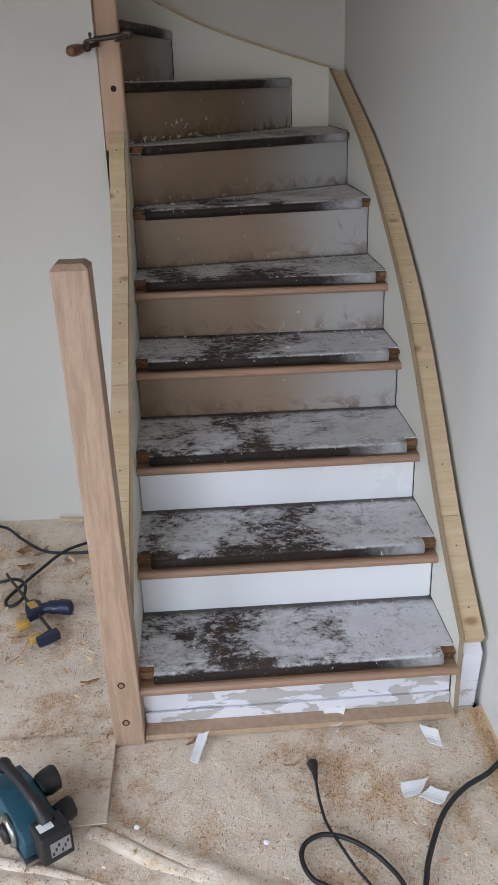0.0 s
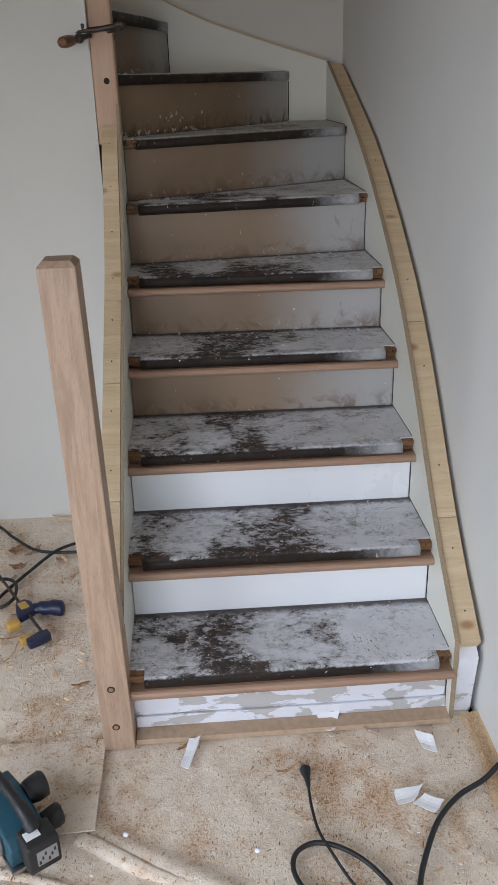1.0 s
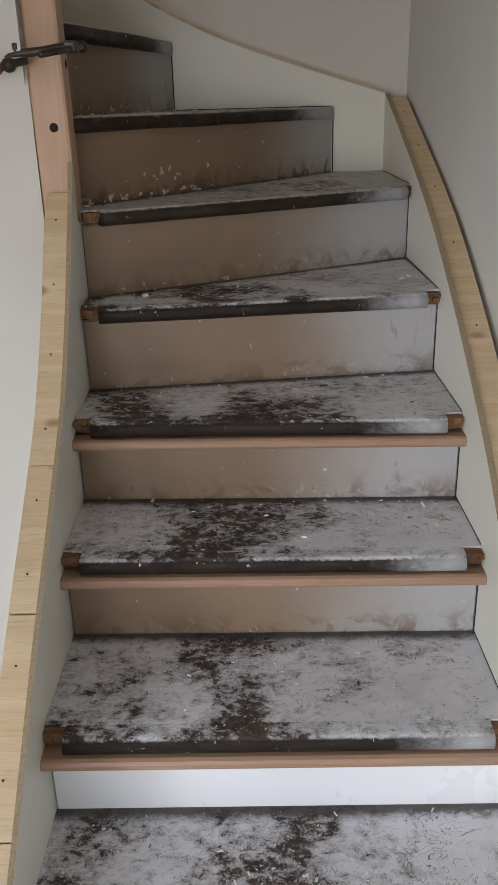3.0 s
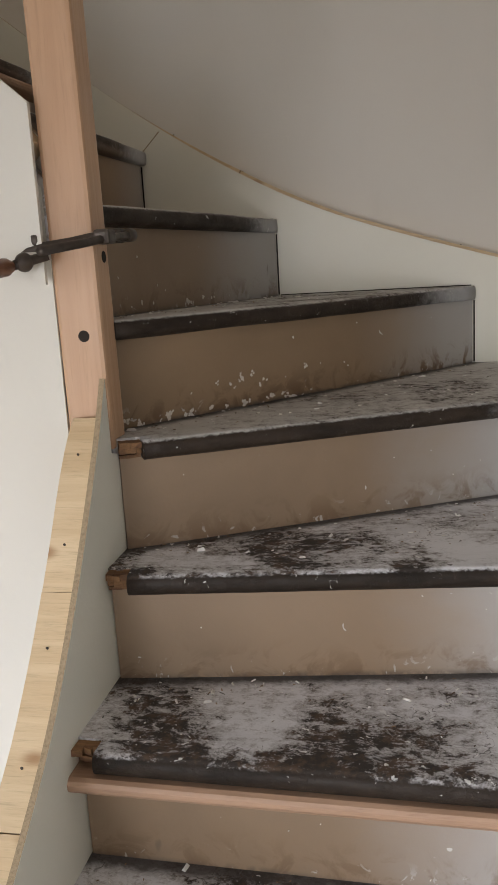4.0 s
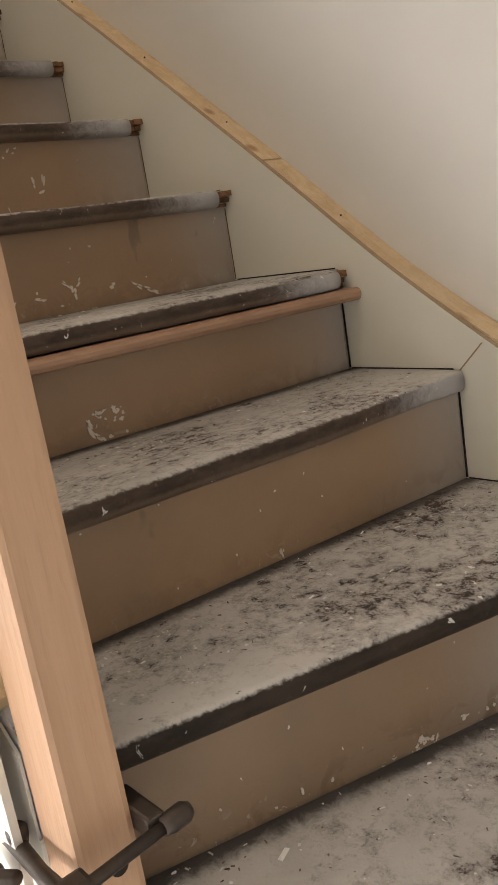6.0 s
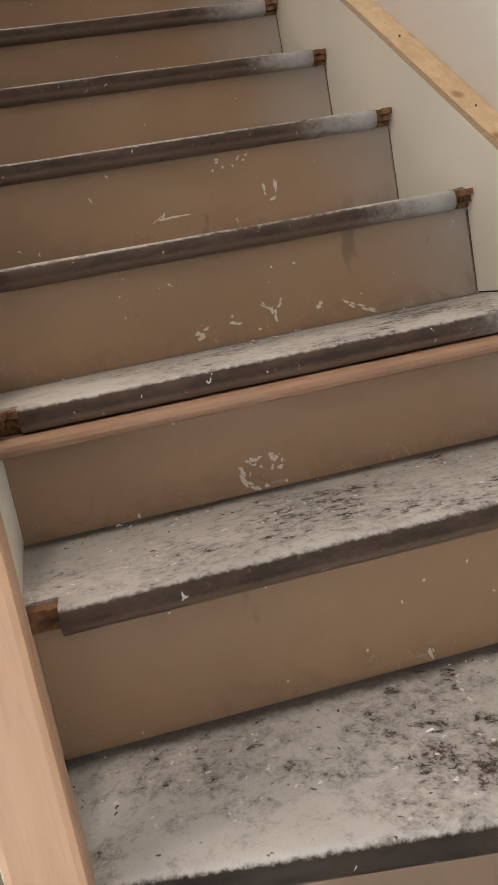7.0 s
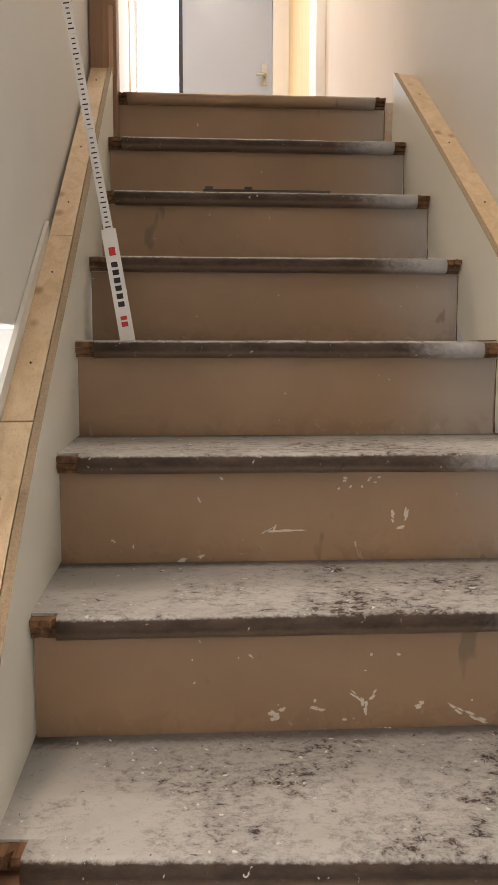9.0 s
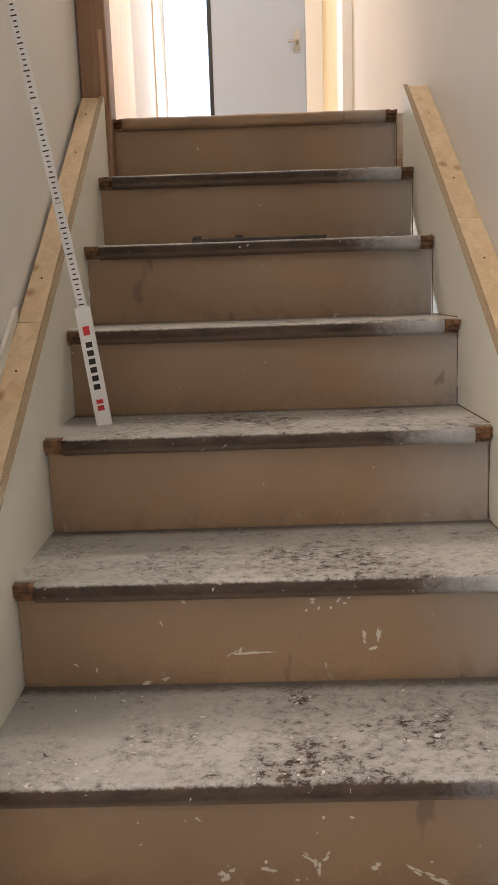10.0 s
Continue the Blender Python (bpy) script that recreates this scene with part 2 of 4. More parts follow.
M_WALL = plaster("wall_paint", (0.70, 0.695, 0.665))
M_WALL_CREAM = plaster("wall_paint_cream", (0.645, 0.628, 0.575))
M_WALL_UP = plaster("wall_paint_upstairs", (0.66, 0.635, 0.585))
M_CEIL = plaster("ceiling_paint", (0.78, 0.78, 0.76), 0.1)
M_PANEL = plaster("string_panel_paint", (0.73, 0.715, 0.63), 0.12, 0.5)
M_NEWRISER = plain("white_laminate", (0.82, 0.83, 0.84), 0.35, 0, 0.06, 3)
M_CHIP = plain("chipboard_edge", (0.36, 0.27, 0.17), 0.8, 0, 0.7, 260, 0.001)
M_OAK = timber("oak_upright", (0.53, 0.335, 0.21), (0.455, 0.275, 0.165), 2, 16, 0.45, 0, 0.7)
M_OAK_START = timber("oak_post", (0.47, 0.325, 0.225), (0.35, 0.232, 0.155), 2, 75, 0.5, 0, 1.5)
M_OAK_X = timber("oak_strip", (0.40, 0.25, 0.165), (0.30, 0.18, 0.115), 0, 30, 0.5)
M_OAK_Y = timber("oak_strip_across", (0.42, 0.26, 0.17), (0.32, 0.19, 0.12), 1, 30, 0.5)
M_PINE_Y = timber("pine_batten", (0.68, 0.53, 0.345), (0.58, 0.425, 0.255), 0, 34, 0.6, 13.0, 1.3)
M_PINE_X = timber("pine_batten_across", (0.68, 0.53, 0.345), (0.57, 0.415, 0.245), 0, 34, 0.6, 13.0, 1.3)
M_RAW = timber("raw_brown_wood", (0.27, 0.14, 0.06), (0.10, 0.045, 0.02), 0, 60, 0.8)
M_BROWNPOST = timber("brown_post", (0.34, 0.20, 0.11), (0.25, 0.14, 0.075), 2, 20, 0.5)
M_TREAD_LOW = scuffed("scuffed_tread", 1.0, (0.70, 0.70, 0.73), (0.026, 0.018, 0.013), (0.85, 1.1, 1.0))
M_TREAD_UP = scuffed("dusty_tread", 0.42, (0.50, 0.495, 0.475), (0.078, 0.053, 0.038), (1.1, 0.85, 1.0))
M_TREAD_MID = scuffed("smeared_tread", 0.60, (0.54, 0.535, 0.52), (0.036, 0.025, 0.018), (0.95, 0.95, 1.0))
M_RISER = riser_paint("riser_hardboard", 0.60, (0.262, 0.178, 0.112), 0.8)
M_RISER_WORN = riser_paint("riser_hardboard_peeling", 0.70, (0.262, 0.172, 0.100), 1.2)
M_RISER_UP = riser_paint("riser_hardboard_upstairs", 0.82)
M_OLDWHITE = old_white("peeling_white")
M_FLOOR = floor_paper("floor_cover")
M_PLY = plain("plywood", (0.47, 0.335, 0.225), 0.75, 0, 0.4, 60)
M_BLACK = plain("black_rubber", (0.018, 0.018, 0.019), 0.5, 0, 0.3, 60)
M_HOLE = plain("dark_hole", (0.02, 0.014, 0.01), 0.9, 0, 0.3)
M_STEEL = plain("steel", (0.42, 0.41, 0.40), 0.35, 1.0)
M_DARKSTEEL = plain("dark_steel", (0.075, 0.06, 0.05), 0.45, 0.6, 0.5, 45)
M_TEAL = plain("teal_plastic", (0.014, 0.075, 0.108), 0.55, 0, 0.6, 22)
M_BLUE = plain("blue_plastic", (0.012, 0.018, 0.052), 0.4, 0, 0.3)
M_YELLOW = plain("yellow_plastic", (0.55, 0.33, 0.07), 0.5, 0, 0.3)
M_WHITE = plain("white_plastic", (0.78, 0.78, 0.78), 0.45, 0, 0.1)
M_PAPER = plain("white_paper", (0.80, 0.80, 0.81), 0.8, 0, 0.1, 12)
M_SPOT = plain("white_filler", (0.66, 0.61, 0.54), 0.8, 0, 0.25, 90)
M_RED = plain("red_print", (0.55, 0.03, 0.03), 0.6)
M_DOOR = plain("grey_door_paint", (0.38, 0.44, 0.57), 0.4, 0, 0.08, 3)
M_FRAME = plain("white_frame_paint", (0.80, 0.80, 0.80), 0.4, 0, 0.08, 5)
M_LINING = timber("yellow_lining", (0.84, 0.66, 0.38), (0.78, 0.58, 0.31), 2, 20, 0.5)
M_HANDLEWOOD = timber("tool_handle_wood", (0.20, 0.085, 0.04), (0.12, 0.05, 0.025), 1, 40, 0.45)

# ---- mesh helpers ----


def thing(name, at, label, category, group="", kind=""):
    ob = new(name)
    ob.location = at
    return tagged(ob, label, category, group, kind)


def finish(name, bm, material, smooth=False):
    bmesh.ops.recalc_face_normals(bm, faces=bm.faces[:])
    me = bpy.data.meshes.new(name)
    bm.to_mesh(me)
    bm.free()
    for m in material if isinstance(material, (list, tuple)) else [material]:
        me.materials.append(m)
    if smooth:
        for p in me.polygons:
            p.use_smooth = True
    return new(name, me)


def part(name, bm, material, parent, label="", smooth=False):
    """One mesh, given in world places, as a child of parent."""
    ob = finish(name, bm, material, smooth)
    ob.parent = parent
    m = Matrix.Translation(parent.location).inverted() if parent.type == "EMPTY" else Matrix.Identity(4)
    ob.matrix_parent_inverse = m
    return tagged(ob, label)


def prism(bm, pts, vec):
    """Extrude a closed polygon of 3D points by a vector."""
    a = [bm.verts.new(p) for p in pts]
    b = [bm.verts.new(Vector(p) + Vector(vec)) for p in pts]
    n = len(a)
    fs = [bm.faces.new(a), bm.faces.new(b[::-1])]
    for i in range(n):
        fs.append(bm.faces.new((a[i], b[i], b[(i + 1) % n], a[(i + 1) % n])))
    return fs


def box(bm, lo, hi, bevel=0.0, seg=2):
    (x0, y0, z0), (x1, y1, z1) = lo, hi
    fs = prism(bm, [(x0, y0, z0), (x1, y0, z0), (x1, y1, z0), (x0, y1, z0)], (0, 0, z1 - z0))
    if bevel:
        es = list({e for f in fs for e in f.edges})
        bmesh.ops.bevel(bm, geom=es, offset=bevel, segments=seg, profile=0.6, affect="EDGES")
    return bm


def boxes(*args, bevel=0.0):
    bm = bmesh.new()
    for lo, hi in args:
        box(bm, lo, hi, bevel)
    return bm


def lerp(a, b, t):
    return tuple(p + (q - p) * t for p, q in zip(a, b))


def spline(pts, steps=5):
    """A smooth line through control points."""
    out = []
    for i in range(len(pts) - 1):
        p0, p1, p2, p3 = (Vector(pts[max(0, min(len(pts) - 1, k))]) for k in (i - 1, i, i + 1, i + 2))
        for s in range(steps):
            t = s / steps
            out.append(0.5 * (2 * p1 + (p2 - p0) * t + (2 * p0 - 5 * p1 + 4 * p2 - p3) * t * t + (3 * p1 - p0 - 3 * p2 + p3) * t**3))
    return [tuple(p) for p in out] + [tuple(pts[-1])]


def tube(bm, pts, r, n=8, caps=True):
    """A round bar along a line; r is one radius or one for each point."""
    rings, side = [], None
    for i, p in enumerate(pts):
        p = Vector(p)
        d = (Vector(pts[min(i + 1, len(pts) - 1)]) - Vector(pts[max(i - 1, 0)])).normalized()
        if side is None:
            side = d.orthogonal().normalized()
        side = (side - d * side.dot(d)).normalized()
        other, rad = d.cross(side), r[i] if isinstance(r, (list, tuple)) else r
        rings.append([bm.verts.new(p + rad * (math.cos(a) * side + math.sin(a) * other)) for a in (2 * math.pi * k / n for k in range(n))])
    for a, b in zip(rings, rings[1:]):
        for k in range(n):
            bm.faces.new((a[k], a[(k + 1) % n], b[(k + 1) % n], b[k]))
    if caps:
        bm.faces.new(rings[0][::-1])
        bm.faces.new(rings[-1])
    return bm


def set_uv(bm, fn):
    layer = bm.loops.layers.uv.verify()
    for f in bm.faces:
        for l in f.loops:
            l[layer].uv = fn(l.vert.co)


# ---- the plan of the stair ----
H = 0.18                       # rise
WX, BY = 0.748, 3.158          # faces of the wall strings: right and back
IY = 2.352                     # face of the upper inner string
FLAT = 0.040                   # overhang of the nosings
CORNER = (WX, BY)

# the risers in plan: inner end, outer end
RISERS = {
    1: ((0.0, 1.200), (WX, 1.200)), 2: ((0.0, 1.412), (WX, 1.406)), 3: ((0.0, 1.628), (WX, 1.622)),
    4: ((0.0, 1.872), (WX, 1.857)), 5: ((0.0, 2.078), (WX, 2.055)), 6: ((0.0, 2.238), (WX, 2.307)),
    7: ((0.0, 2.322), (WX, 2.712)), 8: ((-0.03, 2.385), (0.596, BY)), 9: ((-0.09, IY), (0.135, BY)),
    10: ((-0.255, IY), (-0.190, BY)), 11: ((-0.470, IY), (-0.415, BY)),
}
for k in range(12, 19):
    RISERS[k] = ((-0.704 - 0.2465 * (k - 12), IY), (-0.701 - 0.2465 * (k - 12), BY))
RISERS[6] = ((0.0, 2.240), (WX, 2.322))
RISERS[12] = ((-0.698, IY), (-0.690, BY))
RISERS[13] = ((-0.945, IY), (-0.934, BY))
OVERHANG = {k: 0.028 for k in range(12, 19)}   # shorter nosings on the upper flight


def rise(k):
    """The height of tread k; the upper flight has sunk a little."""
    return k * H - {11: 0.004, 17: 0.007}.get(k, 0.011 if 12 <= k <= 16 else 0.0)


def front_of(k, out):
    """The line of riser k, moved out towards the one who climbs."""
    a, b = (Vector((*p, 0)) for p in RISERS[k])
    d = (b - a).normalized()
    n = Vector((d.y, -d.x, 0))
    return a + n * out, b + n * out, d, n


# ---- structure: floors, walls, ceilings ----
def wall(name, lo, hi, material, label, category="wall"):
    bm = boxes((lo, hi))
    return tagged(finish(name, bm, material), label, category, kind="structure")


floor_bm = bmesh.new()
bmesh.ops.create_grid(floor_bm, x_segments=240, y_segments=300, size=0.5)
for v in floor_bm.verts:
    x, y = -1.22 + v.co.x * 4.05, -0.36 + v.co.y * 5.35
    near = max(0.0, 1 - abs(y - 1.0) / 1.6)
    z = 0.004 * near * (noise.noise(Vector((x * 7, y * 5, 0))) + 0.6 * noise.noise(Vector((x * 17, y * 19, 3))))
    # shallow folds of the cover
    for px, py, ang, h, w in ((0.24, 0.98, -62, 0.006, 0.012), (0.04, 0.85, -30, 0.012, 0.022), (-0.22, 0.79, -6, 0.010, 0.02), (0.30, 0.70, -28, 0.009, 0.022), (0.66, 0.86, -58, 0.007, 0.014), (0.30, 0.62, -35, 0.006, 0.016)):
        c, s = math.cos(radians(ang)), math.sin(radians(ang))
        across, along = -(x - px) * s + (y - py) * c, (x - px) * c + (y - py) * s
        z += h * math.exp(-((across / w) ** 2)) * max(0.0, 1 - (along / 0.34) ** 2)
    v.co = (x, y, z - 0.006)
floor = tagged(finish("floor", floor_bm, M_FLOOR, True), "cream floor covered with dusty protective paper and sawdust", "floor", kind="structure")

wall("wall_right", (0.822, -2.3, -0.02), (0.95, 3.35, 5.66), M_WALL, "white plastered wall beside the lower stair flight")
wall("wall_back", (-5.3, 3.224, -0.02), (0.822, 3.35, 5.66), M_WALL_UP, "off-white plastered wall behind the winding steps")
wall("wall_under_stair", (-3.3, 2.3065, -0.02), (-0.071, 2.34, 1.55), M_WALL_CREAM, "white wall below the upper stair flight")
# the wall under the sloping outer string, stepped up with the flight
bm = bmesh.new()
prism(bm, [(-3.3, 2.3065, 1.55), (-0.075, 2.3065, 1.55), (-0.075, 2.3065, 1.64), (-1.30, 2.3065, 2.53), (-3.3, 2.3065, 2.545)], (0, 0.003, 0))
tagged(finish("wall_stair_side", bm, M_WALL_CREAM), "white boarded side below the upper string", "wall", kind="structure")
wall("wall_upper_left", (-2.20, 2.263, 2.532), (-0.60, 2.282, 5.66), M_WALL, "off-white wall above the open stair side")
wall("wall_landing_left", (-5.3, 2.14, 3.10), (-2.225, 2.235, 5.66), M_WALL_UP, "beige wall along the upstairs landing")
wall("wall_well_left", (-0.60, 0.55, 2.70), (-0.52, 2.296, 5.66), M_WALL, "white upstairs wall beside the stair opening")
wall("wall_well_front", (-0.60, 0.47, 2.70), (0.822, 0.55, 5.66), M_WALL, "white upstairs wall in front of the stair opening")
X0, Y0 = -1.95, -2.15
wall("wall_left", (X0 - 0.15, Y0 - 0.15, -0.02), (X0, -0.9, 2.545), M_WALL, "white room wall")
wall("wall_left_far", (X0 - 0.15, 0.7, -0.02), (X0, 2.30, 2.545), M_WALL, "white room wall beside the window")
wall("wall_left_sill", (X0 - 0.15, -0.9, -0.02), (X0, 0.7, 0.35), M_WALL, "white wall below the window")
wall("wall_left_head", (X0 - 0.15, -0.9, 1.85), (X0, 0.7, 2.545), M_WALL, "white wall above the window")
wall("wall_front", (X0, Y0 - 0.15, -0.02), (-1.6, Y0, 2.545), M_WALL, "white room wall")
wall("wall_front_far", (0.2, Y0 - 0.15, -0.02), (0.822, Y0, 2.545), M_WALL, "white room wall")
wall("wall_front_sill", (-1.6, Y0 - 0.15, -0.02), (0.2, Y0, 0.45), M_WALL, "white wall below the window")
wall("wall_front_head", (-1.6, Y0 - 0.15, 1.95), (0.2, Y0, 2.545), M_WALL, "white wall above the window")
wall("ceiling_room", (-3.4, -2.3, 2.545), (-0.60, 2.262, 2.70), M_CEIL, "white ceiling of the lower room", "ceiling")
wall("ceiling_room_front", (-0.60, -2.3, 2.545), (0.822, 0.55, 2.70), M_CEIL, "white ceiling before the stair opening", "ceiling")
wall("ceiling_upstairs", (-5.3, 0.4, 5.66), (0.95, 3.35, 5.78), M_CEIL, "white ceiling above the stairwell", "ceiling")
wall("floor_landing", (-5.3, 2.235, 3.06), (RISERS[18][0][0] - 0.01, 3.224, 18 * H - 0.006), M_FLOOR, "dusty covered landing floor", "floor")
wall("baseboard_plate", (0.006, 1.150, 0.0), (WX, 1.196, 0.014), M_PLY, "plywood strip along the foot of the stair", "plate")



def crease(pts, width, height, label="soft fold in the floor cover"):
    """A low rounded fold of the cover."""
    line = [Vector(p) for p in spline([(x, y, 0.0) for x, y in pts], 8)]
    bm = bmesh.new()
    rows = []
    for i, p in enumerate(line):
        t = (line[min(i + 1, len(line) - 1)] - line[max(i - 1, 0)]).normalized()
        side = Vector((-t.y, t.x, 0))
        f = math.sin(math.pi * (i + 0.3) / (len(line) - 0.4)) ** 0.5 * (0.9 + 0.2 * noise.noise(p * 9))
        rows.append([bm.verts.new(p + side * (width * o + 0.0012 * noise.noise(p * 14)) + Vector((0, 0, -0.007 + (height * f + 0.006) * z))) for o, z in ((-1, 0), (-0.5, 0.7), (-0.1, 1.0), (0.25, 0.93), (0.5, 0.3), (0.6, 0))])
    for p, q in zip(rows, rows[1:]):
        for j in range(5):
            bm.faces.new((p[j], q[j], q[j + 1], p[j + 1]))
        bm.faces.new((p[5], q[5], q[0], p[0]))
    bm.faces.new(rows[0][::-1])
    bm.faces.new(rows[-1])
    part("fold", bm, M_FLOOR, floor, label, True)


crease([(-0.10, 0.912), (-0.051, 0.885), (0.067, 0.806), (0.199, 0.746), (0.34, 0.66)], 0.026, 0.007)
crease([(-0.30, 0.855), (-0.156, 0.808), (0.0, 0.74), (0.12, 0.66)], 0.022, 0.005)

# ---- the staircase ----
stair = thing("staircase", (0.35, 1.2, 0), "winding wooden staircase with scraped white treads under renovation", "staircase")


def riser(k):
    a, b, d, n = front_of(k, 0.0)
    a, b = a + d * 0.0025, b - d * 0.0025
    top, low = rise(k) - 0.030, rise(k - 1) - (0.0 if k == 1 else 0.02)
    bm = bmesh.new()
    prism(bm, [(a.x, a.y, low), (b.x, b.y, low), (b.x, b.y, top), (a.x, a.y, top)], tuple(-n * 0.014))
    span = (b - a).length
    set_uv(bm, lambda c: ((Vector((c.x, c.y, 0)) - a).dot(d) / span, (c.z - low) / H))
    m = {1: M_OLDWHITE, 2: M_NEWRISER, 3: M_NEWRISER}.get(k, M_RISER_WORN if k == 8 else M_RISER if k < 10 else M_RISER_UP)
    lab = {1: "peeling white lowest riser", 2: "new white riser board", 3: "new white riser board"}.get(k, "brown riser with pale overspray")
    return part("riser", bm, m, stair, lab)


def tread(k):
    a, b, d, n = front_of(k, 0.002)
    span = (b - a).length
    z1, z0 = rise(k), rise(k) - 0.032
    bm = bmesh.new()
    back = [RISERS[k + 1][1], RISERS[k + 1][0]] if k < 18 else [(b.x - 0.06, b.y), (a.x - 0.06, a.y)]
    if k < 18:
        _, _, _, n2 = front_of(k + 1, 0)
        back = [tuple((Vector((*p, 0)) - n2 * 0.02).xy) for p in back]
    ring = [(a.x, a.y), (b.x, b.y)] + ([CORNER] if k == 7 else []) + back
    if k in (8, 9):
        ring = [(min(p[0], WX), min(p[1], BY)) for p in ring]
    prism(bm, [(x, y, z0) for x, y in ring], (0, 0, z1 - z0))
    if k < 18:
        a2, _, _, n2 = front_of(k + 1, 0)
        set_uv(bm, lambda c: ((Vector((c.x, c.y, 0)) - a).dot(d) / span, (Vector((c.x, c.y, 0)) - a2).dot(n2)))
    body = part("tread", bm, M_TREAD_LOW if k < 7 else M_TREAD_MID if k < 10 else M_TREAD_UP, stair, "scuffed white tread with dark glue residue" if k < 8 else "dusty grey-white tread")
    # the rounded nosing, cut back at both ends
    r, over = 0.014, OVERHANG.get(k, FLAT)
    cut0 = 0.036 if k not in (8, 9) else 0.0
    cut1 = 0.034 if k not in (8, 9, 10) else 0.004
    prof = [(0.0, z1)] + [(over - r + r * math.sin(t), z1 - r + r * math.cos(t)) for t in (math.pi * i / 12 for i in range(7))] + [(over - r + r * math.sin(t), z0 + r + r * math.cos(t)) for t in (math.pi * (0.5 + i / 8) for i in range(5))] + [(0.0, z0)]
    bm = bmesh.new()
    rows = []
    steps = 24
    for i in range(steps + 1):
        s = cut0 + (span - cut0 - cut1) * i / steps
        w = 0.0012 * noise.noise(Vector((s * 9, k * 3.7, 0)))
        dies = {8: 0.20, 9: 0.15, 10: 0.42}.get(k, 1.0)
        x = max(0.0, (i / steps - 0.55) / 0.45)
        keep = 1.0 + (dies - 1.0) * x * x * (3 - 2 * x)
        rows.append([bm.verts.new((*(a + d * s + n * (o * keep + (w if o > 0.01 else 0))).xy, z + (w if o > 0.01 else 0))) for o, z in prof])
    for p, q in zip(rows, rows[1:]):
        for j in range(len(prof) - 1):
            bm.faces.new((p[j], q[j], q[j + 1], p[j + 1]))
    bm.faces.new(rows[0])
    bm.faces.new(rows[-1][::-1])
    set_uv(bm, lambda c: ((Vector((c.x, c.y, 0)) - a).dot(d) / span, 2.0 + z1 - c.z))
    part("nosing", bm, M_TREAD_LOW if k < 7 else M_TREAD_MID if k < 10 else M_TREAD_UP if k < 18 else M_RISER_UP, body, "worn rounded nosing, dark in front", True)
    # raw wood left where the nosing was sawn off
    for s0, s1 in ((0.001, cut0 - 0.001), (span - cut1 + 0.001, span - 0.001)):
        if s1 - s0 > 0.01:
            bm = bmesh.new()
            for lo, hi, deep in ((z0 + 0.001, z0 + 0.008, 0.008), (z0 + 0.009, z0 + 0.019, 0.017), (z0 + 0.0195, z1 - 0.002, 0.024)):
                x = s0
                while x < s1 - 0.002:
                    y = s1 if s1 - x < 0.018 else x + random.uniform(0.010, 0.017)
                    p, q = a + d * x, a + d * (y - 0.0003)
                    e, g = q + n * deep * random.uniform(0.6, 1.15), p + n * deep * random.uniform(0.6, 1.15)
                    prism(bm, [(p.x, p.y, lo), (q.x, q.y, lo), (e.x, e.y, lo), (g.x, g.y, lo)], (0, 0, hi - lo - random.uniform(0, 0.002)))
                    x = y
            part("raw_end", bm, M_RAW, body, "raw brown sawn wood")


for k in range(1, 19):
    riser(k)
    tread(k)


def gaps(k):
    """The open joints between a step and the facing panel of the outer string."""
    x, y = RISERS[k][1]
    z0, z1 = rise(k - 1), rise(k)
    if k < 8:
        bm = boxes(((WX - 0.0012, y - 0.0035, z0 + 0.002), (WX + 0.001, y - 0.0005, z1 - 0.034)))
        box(bm, (WX - 0.001, y + 0.004, z1 + 0.0003), (WX + 0.001, RISERS[k + 1][1][1] - 0.004 if k < 7 else BY - 0.01, z1 + 0.002))
    else:
        bm = boxes(((x + 0.0005, BY - 0.0012, z0 + 0.002), (x + (0.004 if k < 12 else 0.002), BY + 0.001, z1 - 0.034)))
        box(bm, ((RISERS[k + 1][1][0] if k < 18 else x - 0.05) + 0.006, BY - 0.001, z1 + 0.0003), (x - 0.004, BY + 0.001, z1 + 0.0025))
    part("joint", bm, M_HOLE if k < 12 else M_RAW, stair, "dark open joint beside the step")


for k in range(1, 19):
    gaps(k)
bm = bmesh.new()
prism(bm, [(-0.183, BY - 0.0012, 1.800), (-0.180, BY - 0.0012, 1.800), (-0.136, BY - 0.0012, 1.843), (-0.139, BY - 0.0012, 1.843)], (0, 0.002, 0))
part("joint", bm, M_CHIP, stair, "short slanting joint in the panel")


part("plinth_strip", boxes(((0.006, 1.1905, 0.0145), (WX - 0.002, 1.1975, 0.044)), bevel=0.0015), M_OLDWHITE, stair, "scraped white strip along the lowest riser")


def strip(k):
    """A new rounded oak strip under a nosing."""
    a, b, d, n = front_of(k, 0.0)
    z1 = rise(k) - 0.033
    bm = bmesh.new()
    p, q = a - d * 0.002 + n * 0.001, b + d * 0.002 + n * 0.001
    prof = [(0.0, 0.0), (0.040, 0.0), (0.046, -0.003), (0.049, -0.008), (0.049, -0.014), (0.046, -0.019), (0.040, -0.022), (0.0, -0.022)]
    v0 = [bm.verts.new((*(p + n * o).xy, z1 + z)) for o, z in prof]
    v1 = [bm.verts.new((*(q + n * o).xy, z1 + z)) for o, z in prof]
    for j in range(len(prof)):
        i = (j + 1) % len(prof)
        bm.faces.new((v0[j], v0[i], v1[i], v1[j]))
    bm.faces.new(v0)
    bm.faces.new(v1[::-1])
    part("nosing_strip", bm, M_OAK_X if k < 9 else M_OAK_Y, stair, "new oak strip under the nosing")


for k in (1, 2, 3, 4, 5, 11):
    strip(k)


